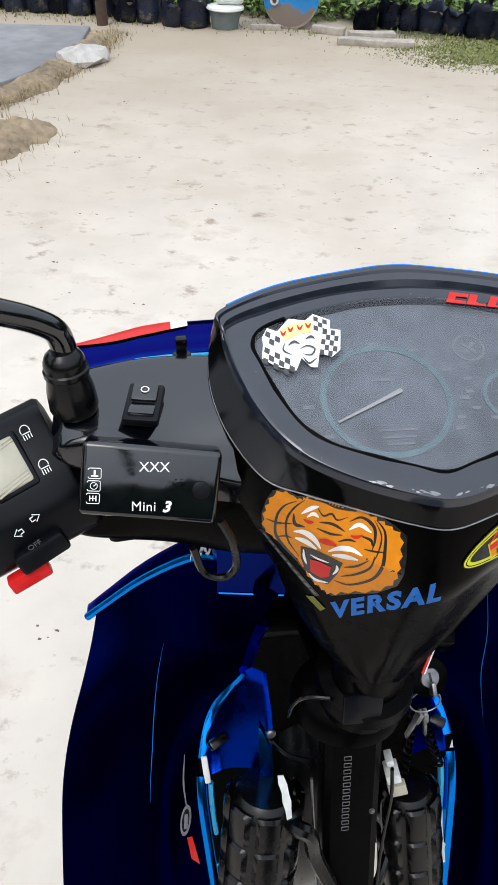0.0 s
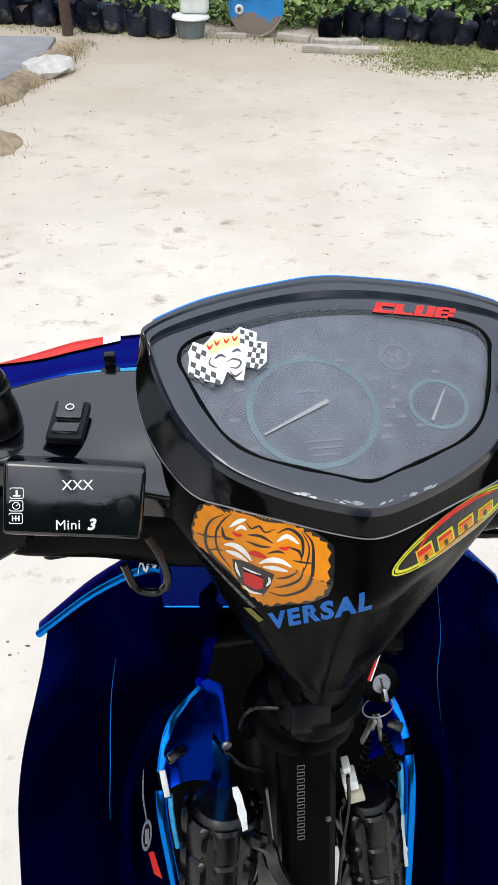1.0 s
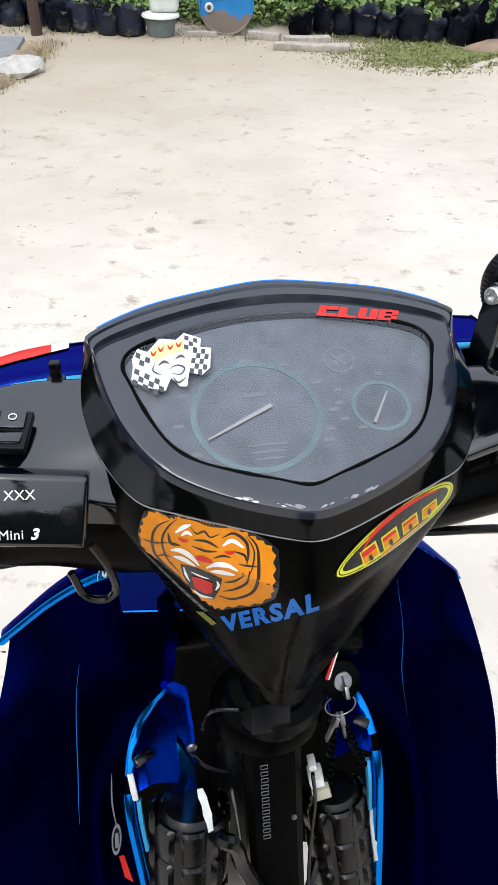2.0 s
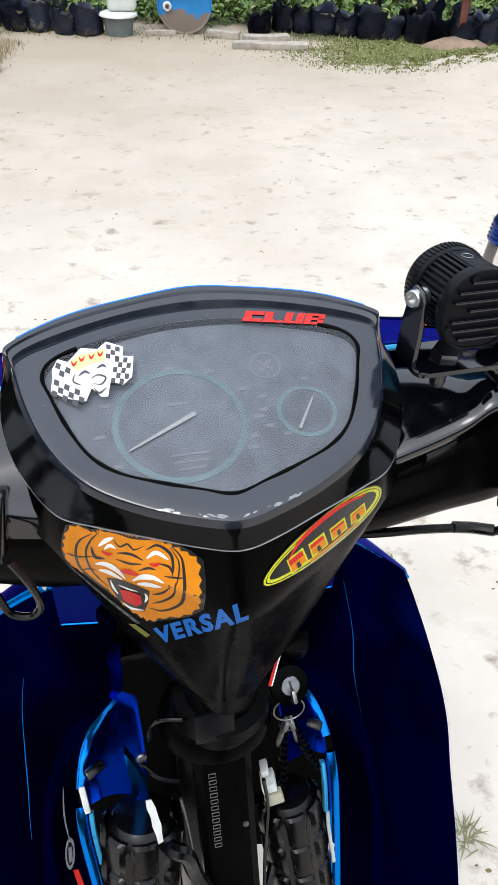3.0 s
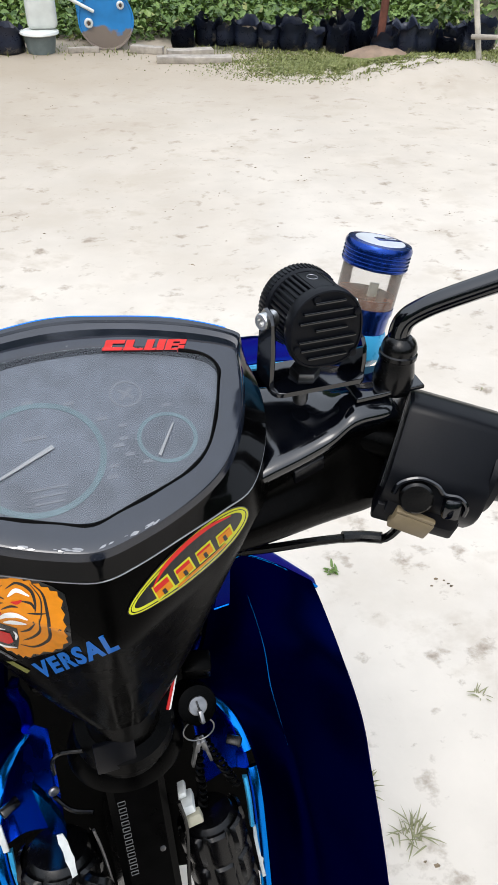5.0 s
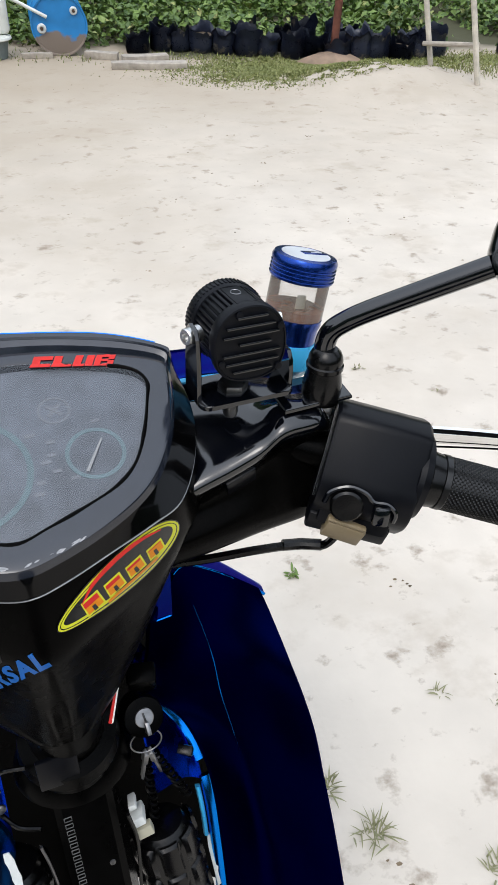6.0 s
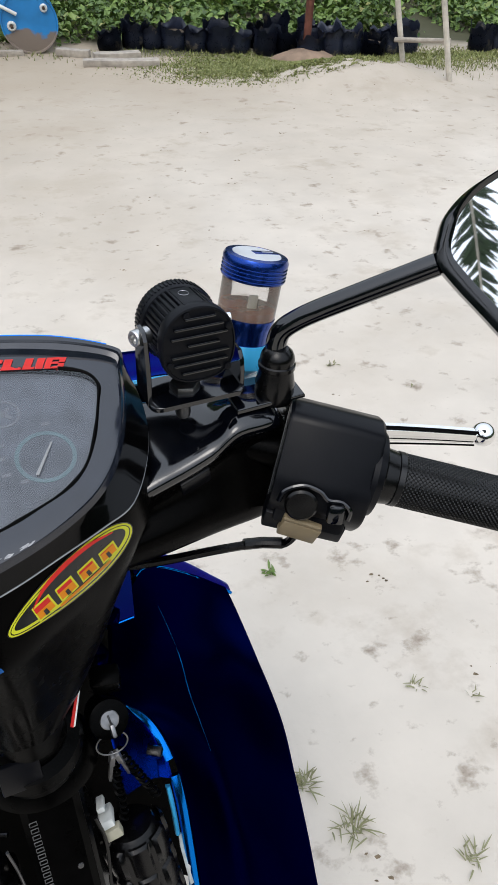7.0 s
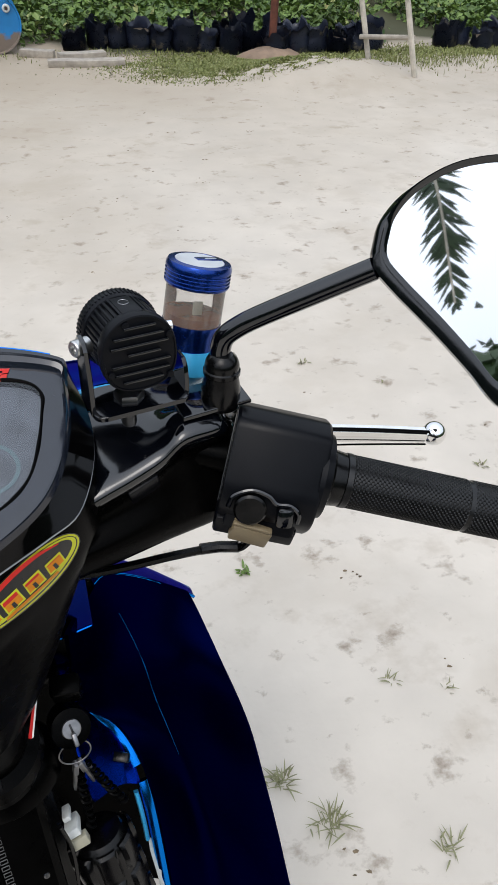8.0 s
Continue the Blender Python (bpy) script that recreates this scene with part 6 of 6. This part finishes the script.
def litter(seed, count):
    """Crumbs, twigs and leaf bits lying on the sand."""
    r = random.Random(seed)
    verts, faces = [], []
    for _ in range(count):
        x, y, z = litter_place(r)
        c = Vector((x, y, z))
        for _ in range(r.choice((1, 1, 2, 4))):
            o = c + Vector((r.gauss(0, .02), r.gauss(0, .012), 0))
            o.z = ground_height(o.x, o.y)
            s, a = r.uniform(.002, .0065), r.uniform(0, 3.14)
            b = len(verts)
            for k in range(5):
                t = a + k * 1.2566
                q = s * r.uniform(.5, 1.2)
                verts.append((o.x + q * math.cos(t) * 1.3, o.y + q * math.sin(t) * .8, o.z))
            verts.append((o.x, o.y, o.z + s * .5))
            faces += [(b + k, b + (k + 1) % 5, b + 5) for k in range(5)]
    me = bpy.data.meshes.new("leaf_litter")
    me.from_pydata(verts, [], faces)
    me.materials.append(DRY_LEAF)
    tagged(new("leaf_litter", me), "scattered brown leaf crumbs and twigs on the sand", "litter", kind="stuff")


litter(31, 260)


# ---- along the far edge: grow bags, drum, can, planks, posts ----
def bag_mesh(seed):
    r = random.Random(seed)
    n, rings = 28, []
    for z, q in ((0, .85), (.015, 1), (.07, 1.04), (.115, 1.0), (.135, .98), (.16, 1.05), (.185, 1.14)):
        ring = []
        for i in range(n):
            t = 2 * math.pi * i / n
            fold = noise.noise((math.cos(t) * 2.2 + seed, math.sin(t) * 2.2, z * 9))
            w = .082 * q * (1 + .12 * fold + .05 * noise.noise((i * .9, seed, z * 20)))
            rag = (.085 * noise.noise((math.cos(t) * 1.7 + seed * 3, math.sin(t) * 1.7, 1)) + .035 * noise.noise((i * 1.3, seed, 4))) if z > .15 else 0
            ring.append(Vector((w * math.cos(t), w * math.sin(t), z + rag)))
        rings.append(ring)
    rings.append([v * .93 + Vector((0, 0, -.05 + .05 * .0)) for v in rings[4]])
    body = loft(rings[:-1], True, (True, False))
    bmesh.ops.solidify(body, geom=list(body.faces), thickness=.002)
    soil = bmesh.new()
    soil.faces.new([soil.verts.new((v.x * .95, v.y * .95, .118)) for v in rings[3]])
    return body, soil


def build_bag(seed):
    e = thing("grow_bag", "black plastic grow bag filled with soil, top edge crumpled open", "grow bag", group="row of grow bags")
    body, soil = bag_mesh(seed)
    part("bag_film", body, BAG, e, angle=80)
    part("soil", soil, SOIL, e)
    return e


bags = [build_bag(s) for s in range(5)]
places = []
x = -2.75
while x < 2.95:
    if not (-.78 < x < .42):
        places.append((x, 6.16 + .12 * math.sin(x * 2.3) + rnd.uniform(-.05, .05)))
        if rnd.random() < .6:
            places.append((x + rnd.uniform(-.05, .05), 6.36 + rnd.uniform(-.03, .05)))
    x += rnd.uniform(.14, .20)
places += [(3.42, 6.2), (3.58, 6.28), (3.74, 6.16), (3.9, 6.3), (3.6, 6.42)]
for i, (x, y) in enumerate(places):
    s = rnd.uniform(1.0, 1.3)
    m = pose(x, y, ground_height(x, y) - .004, rnd.uniform(-7, 7), rnd.uniform(-7, 7), rnd.uniform(0, 360))
    if i < 5:
        bags[i].matrix_basis = m
        bags[i].scale = (s, s, s * rnd.uniform(.62, .88))
    else:
        b = copy_thing(bags[i % 5], m)
        b.scale = (s, s, s * rnd.uniform(.62, .88))


def build_drum():
    e = thing("steel_drum", "faded blue drum lying on its side, its end dirty", "drum", pose(-.125, 6.10, .200, 0, 0, 6))
    r = .200
    prof = [(r * .93, .012), (r * .955, 0), (r, -.002), (r, .014), (r * .97, .02), (r * .97, .22), (r, .235), (r * .97, .25), (r * .97, .46), (r, .475), (r * .97, .49), (r * .97, .68), (r, .69), (r, .70), (r * .9, .70)]
    part("drum_body", turned(prof, (0, 0, 0), (0, 1, 0), 56), DRUM_BLUE, e, angle=40)
    for x, z, q in ((-.125, -.020, .025), (.110, .090, .021)):
        b = part("bung", turned([(q * 1.3, 0), (q * 1.3, .012), (q, .02), (q * .7, .02), (q * .62, .010), (.002, .010)], (x, .012, z), (0, -1, 0), 24), NATURAL_PLASTIC, e, "pale screw bung")
        part("bung_core", turned([(q * .45, 0), (q * .45, .016), (.001, .018)], (x, .006, z), (0, -1, 0), 16), DARK_WOOD, b)


build_drum()


def build_basin():
    e = thing("basin", "grey-green plastic basin with a pale lid on top", "basin", pose(-.60, 6.03, 0))
    part("tub", turned([(.085, 0), (.095, .005), (.115, .12), (.12, .125), (.112, .125)], (0, 0, 0), (0, 0, 1), 32), BASIN_GREY, e)
    part("lid", turned([(.135, .125), (.14, .13), (.135, .142), (.10, .15), (.002, .152)], (0, 0, 0), (0, 0, 1), 32), JERRY, e, "pale flat lid")


build_basin()


def build_jerrycan():
    e = thing("jerrycan", "translucent white plastic jerrycan standing on the basin's lid", "jerrycan", pose(-.575, 6.07, .150, 0, 0, 10))
    part("can_body", block((.21, .15, .30), pose(0, 0, .15), .04, 4), JERRY, e)
    part("neck", turned([(.028, .295), (.028, .322), (.034, .324), (.034, .348), (.002, .350)], (.05, 0, 0), (0, 0, 1), 20), JERRY, e)
    part("handle", tube(spline([(-.07, 0, .292), (-.065, 0, .335), (-.01, 0, .338), (.008, 0, .296)], 5), .011, 10), JERRY, e)


build_jerrycan()


def build_pipe():
    e = thing("plastic_pipe", "pale plastic pipe leaning across the blue drum's end", "pipe")
    bm = turned([(.009, 0), (.012, 0), (.012, .46), (.009, .46), (.009, .44)], (-.205, 6.083, .254), (-.90, -.02, .44), 16)
    part("pipe_wall", bm, JERRY, e)


build_pipe()


def build_plank(x, y, length, wide, thick, turn, label, z=0.0):
    bm = block((length, wide, thick), pose(0, 0, thick / 2), .004)
    bmesh.ops.subdivide_edges(bm, edges=[e for e in bm.edges if e.calc_length() > length * .8], cuts=8)
    for v in bm.verts:
        v.co.z += .006 * noise.noise((v.co.x * 6 + x, v.co.y * 8, 1))
        v.co.y += .010 * noise.noise((v.co.x * 5 + x, 2, v.co.z * 4))
    ob = link_mesh("plank", bm, WOOD_GREY)
    ob.matrix_basis = pose(x, y, z, 0, 0, turn)
    tagged(ob, label, "plank", "planks by the bags")


build_plank(.49, 5.74, .53, .10, .045, 1, "weathered grey plank lying on the sand")
build_plank(.47, 5.93, .34, .09, .05, 12, "short weathered grey plank beside the grow bags")
build_plank(-.30, 6.02, .22, .05, .04, 8, "short log lying beside the drum")
build_plank(.16, 6.02, .24, .07, .05, -14, "broken board lying beside the drum")


def build_post(x, y, h, r, mat, label, lean=(0, 0)):
    line = [(0, 0, -.05), (lean[0] * .5, lean[1] * .5, h * .5), (lean[0], lean[1], h)]
    bm = tube(spline(line, 6), r, 12)
    for v in bm.verts:
        v.co += Vector((noise.noise(v.co * 7), noise.noise(v.co * 7 + Vector((3, 0, 0))), 0)) * r * .15
    ob = link_mesh("post", bm, mat)
    ob.location = (x, y, ground_height(x, y))
    tagged(ob, label, "post", "posts round the yard")


build_post(1.90, 6.02, 2.2, .030, RUST, "rust-red iron post standing in a small clay heap", (.03, 0))
build_post(-1.49, 5.92, 1.9, .040, DARK_WOOD, "dark brown wooden post beside the slab", (-.01, .02))


def build_heap():
    rings = []
    for f, z in ((1, -.01), (.8, .02), (.55, .045), (.25, .06), (.05, .062)):
        rings.append([Vector((.26 * f * math.cos(t) * (1 + .15 * noise.noise((math.cos(t) * 2, math.sin(t) * 2, f))), .16 * f * math.sin(t), z + .012 * noise.noise((math.cos(t) * 5, math.sin(t) * 5, z * 30)))) for t in [2 * math.pi * i / 28 for i in range(28)]])
    ob = link_mesh("clay_mound", loft(rings, True, (False, True)), MOUND)
    ob.location = (1.87, 5.92, ground_height(1.87, 5.92))
    tagged(ob, "low heap of brown clay at the post's foot", "heap")


build_heap()


def build_frame():
    e = thing("pole_frame", "frame of pale bare poles with one grey cross rail", "pole frame")
    a0, a1 = Vector((2.46, 5.42, ground_height(2.46, 5.42) - .02)), Vector((2.09, 5.46, 1.35))
    b0, b1 = Vector((2.70, 5.12, ground_height(2.70, 5.12) - .02)), Vector((2.29, 5.16, 1.35))
    for p, q in ((a0, a1), (b0, b1)):
        part("pole", tube(spline([p, p.lerp(q, .5) + Vector((.01, 0, 0)), q], 6), .019, 10), WOOD_PALE, e, "pale bare pole")
    part("rail", tube([a0.lerp(a1, .125) - Vector((.04, 0, 0)), b0.lerp(b1, .20) + Vector((.03, 0, 0))], .016, 10), WOOD_GREY, e, "grey cross rail")


build_frame()


def build_slab():
    out = [(-9, 5.55), (-2.1, 5.62), (-1.52, 5.70), (-1.47, 5.30), (-1.50, 4.85), (-1.58, 4.45), (-1.72, 4.15), (-2.2, 3.7), (-9, 2.2)]
    ob = link_mesh("concrete_slab", slab(out[::-1], .05, None, .01), ASPHALT)
    ob.location.z = -.012
    tagged(ob, "old grey concrete slab beside the sand, its edge broken", "slab", kind="structure")


build_slab()


def build_stone(x, y, s, seed):
    bm = bmesh.new()
    bmesh.ops.create_icosphere(bm, subdivisions=2, radius=1)
    for v in bm.verts:
        v.co *= 1 + .35 * noise.noise(v.co * 1.3 + Vector((seed, 0, 0)))
        v.co = Vector((v.co.x * s, v.co.y * s * .75, v.co.z * s * .36))
    ob = link_mesh("stone", bm, STONE, angle=25)
    ob.matrix_basis = pose(x, y, ground_height(x, y) + s * .22, 0, 0, seed * 47)
    tagged(ob, "broken grey stone at the slab's edge", "stone", "stones along the slab")


for i, (x, y, s) in enumerate(((-1.36, 4.90, .175), (-1.47, 5.32, .06))):
    build_stone(x, y, s, i + 1)


def build_berm(line, wide, high, seed):
    """A low bank of brown earth along a line."""
    path = spline(line, 10)
    rows = []
    for k, p in enumerate(path):
        d = (path[min(k + 1, len(path) - 1)] - path[max(k - 1, 0)]).normalized()
        out = Vector((d.y, -d.x, 0))
        f = math.sin(math.pi * (k + .5) / len(path)) ** .4
        w = wide * f * (1 + .35 * noise.noise((k * .31, seed, 0)))
        row = []
        for i in range(11):
            q = -1 + .2 * i
            v = p + out * (w * q)
            lift = high * f * (1 - q * q) * (1 + .5 * noise.noise((v.x * 9, v.y * 9, seed)) + .5 * noise.noise((v.x * 24, v.y * 24, seed)))
            row.append(Vector((v.x, v.y, ground_height(v.x, v.y) - .006 + lift)))
        rows.append(row)
    return loft(rows, False)


for line, wide, high, words in ((((-1.50, 5.72, 0), (-1.42, 5.35, 0), (-1.46, 4.75, 0), (-1.55, 4.25, 0), (-1.80, 3.90, 0), (-2.3, 3.55, 0)), .14, .055, "bank of brown earth along the slab's broken edge"),
                                (((-1.20, 3.72, 0), (-1.36, 3.50, 0), (-1.50, 3.25, 0), (-1.75, 3.05, 0)), .19, .075, "low heap of brown earth and dry leaves on the sand")):
    berm = link_mesh("earth_bank", build_berm(line, wide, high, len(words)), EARTH, angle=60)
    tagged(berm, words, "earth", "earth banks by the slab")


# ---- behind the rider, seen only in the mirror: a palm and low trees ----
def build_palm(x, y, h, seed):
    r = random.Random(seed)
    e = thing("palm_tree", "tall palm tree with drooping feathery fronds", "palm tree", pose(x, y, 0))
    part("trunk", tube(spline([(0, 0, -.1), (.05, .02, h * .5), (.12, 0, h)], 8), [.16 - .06 * i / 16 for i in range(17)], 14), DARK_WOOD, e)
    for k in range(13):
        a = 2 * math.pi * k / 13 + r.uniform(-.2, .2)
        up = r.uniform(-.1, .9)
        verts, faces = [], []
        d = Vector((math.cos(a), math.sin(a), 0))
        side = Vector((-d.y, d.x, 0))
        pts = [Vector((.12, 0, h)) + d * (2.6 * f) + Vector((0, 0, up * 1.8 * f - 2.6 * f * f)) for f in [i / 36 for i in range(37)]]
        bm = tube(pts, [.03 * (1 - i / 40) for i in range(37)], 6)
        for i in range(4, 37):
            length = .62 * math.sin(math.pi * min(1, (i + 2) / 40)) + .12
            for s in (-1, 1):
                droop = Vector((0, 0, -.35 - .3 * r.random()))
                p = pts[i]
                along = (pts[i] - pts[i - 1]).normalized()
                tip = p + (side * s * .75 + along * .55 + droop) * length * r.uniform(.8, 1.1)
                w = along * .022
                q = [bm.verts.new(p - w), bm.verts.new(p + w), bm.verts.new(p.lerp(tip, .6) + w * .9), bm.verts.new(tip), bm.verts.new(p.lerp(tip, .6) - w * .9)]
                bm.faces.new(q)
        part("frond", bm, PALM, e)
    return e


def build_hanging_frond(line, wide):
    """One long arching frond with its midrib and leaflets, drooping to its tip."""
    r = random.Random(8)
    pts = spline(line, 16)
    n = len(pts)
    bm = bmesh.new()
    for i in range(6, n):
        along = (pts[i] - pts[i - 1]).normalized()
        side = along.cross(Vector((0, 1, 0))).normalized()
        length = wide * min(1, 1.8 * (n - i + 3) / 20) * (.8 + .2 * math.sin(i))
        for s in (-1, 1):
            for _ in range(3):
                p = pts[i] + along * r.uniform(-.03, .03)
                tip = p + (side * s * .8 + along * r.uniform(.5, 1.1) + Vector((0, r.uniform(-.3, .3), 0))) * length * r.uniform(.75, 1.1)
                w = along * .017
                mid = p.lerp(tip, .55)
                bm.faces.new([bm.verts.new(v) for v in (p - w, p + w, mid + w, tip, mid - w)])
    return bm


palm = build_palm(-3.4, -5.6, 5.0, 3)
frond = [(0.12, 0, 5.0), (1.3, .45, 5.45), (2.6, .9, 5.25), (3.40, 1.35, 4.5), (3.70, 1.55, 3.75), (3.86, 1.40, 2.84)]
hanging = part("frond", build_hanging_frond(frond, .25), PALM, palm, "long drooping dark frond")
part("midrib", tube(spline(frond, 16), [.026 * (1 - .7 * i / 80) for i in range(81)], 6), WOOD_PALE, hanging, "pale midrib of the frond")


def build_thicket(seed, a0, a1, r0, height):
    """A dense bank of trees round a part of the yard: a dark bumpy mass with leaves all over it."""
    r = random.Random(seed)
    rows = []
    for k in range(61):
        a = radians(a0 + (a1 - a0) * k / 60)
        bulge = noise.noise((math.cos(a) * 4 + seed, math.sin(a) * 4, 2))
        h = height * (1 + .22 * noise.noise((math.cos(a) * 5, math.sin(a) * 5 + seed, 6)) + .10 * noise.noise((a * 31, seed, 1)))
        q = r0 + 1.0 * bulge
        rows.append([Vector((math.cos(a) * (q + dr), math.sin(a) * (q + dr), z * h)) for dr, z in ((.3, 0), (-.1, .2), (.15, .5), (.2, .8), (.9, 1), (2.2, .9), (2.6, 0))])
    e = thing("thicket", "dense dark green bank of trees round the yard", "thicket", group="trees round the yard")
    part("foliage_mass", loft(rows, False), LEAF_DARK, e)
    verts, faces = [], []
    for _ in range(5000):
        row = rows[r.randrange(60)]
        k = r.randrange(4)
        p = row[k].lerp(row[k + 1], r.random()) + Vector((r.gauss(0, .3), r.gauss(0, .3), r.gauss(0, .2)))
        m = Euler((r.uniform(-1, 1), r.uniform(-1, 1), r.uniform(0, 6.28))).to_matrix()
        b = len(verts)
        verts += [tuple(p + m @ (Vector(q) * r.uniform(.18, .4))) for q in ((0, 0, 0), (.32, .45, .06), (0, 1, -.12), (-.32, .45, .06))]
        faces += [(b, b + 1, b + 2), (b, b + 2, b + 3)]
    me = bpy.data.meshes.new("leaves")
    me.from_pydata(verts, [], faces)
    me.materials.append(LEAF_DARK)
    leaves = new("leaves", me)
    leaves.parent = e
    tagged(leaves, kind="stuff")


build_thicket(1, 205, 335, 11.5, 4.8)
build_thicket(2, 140, 204, 13.0, 4.6)
build_thicket(3, -24, 40, 13.5, 4.6)
build_thicket(4, 41, 139, 14.5, 4.0)
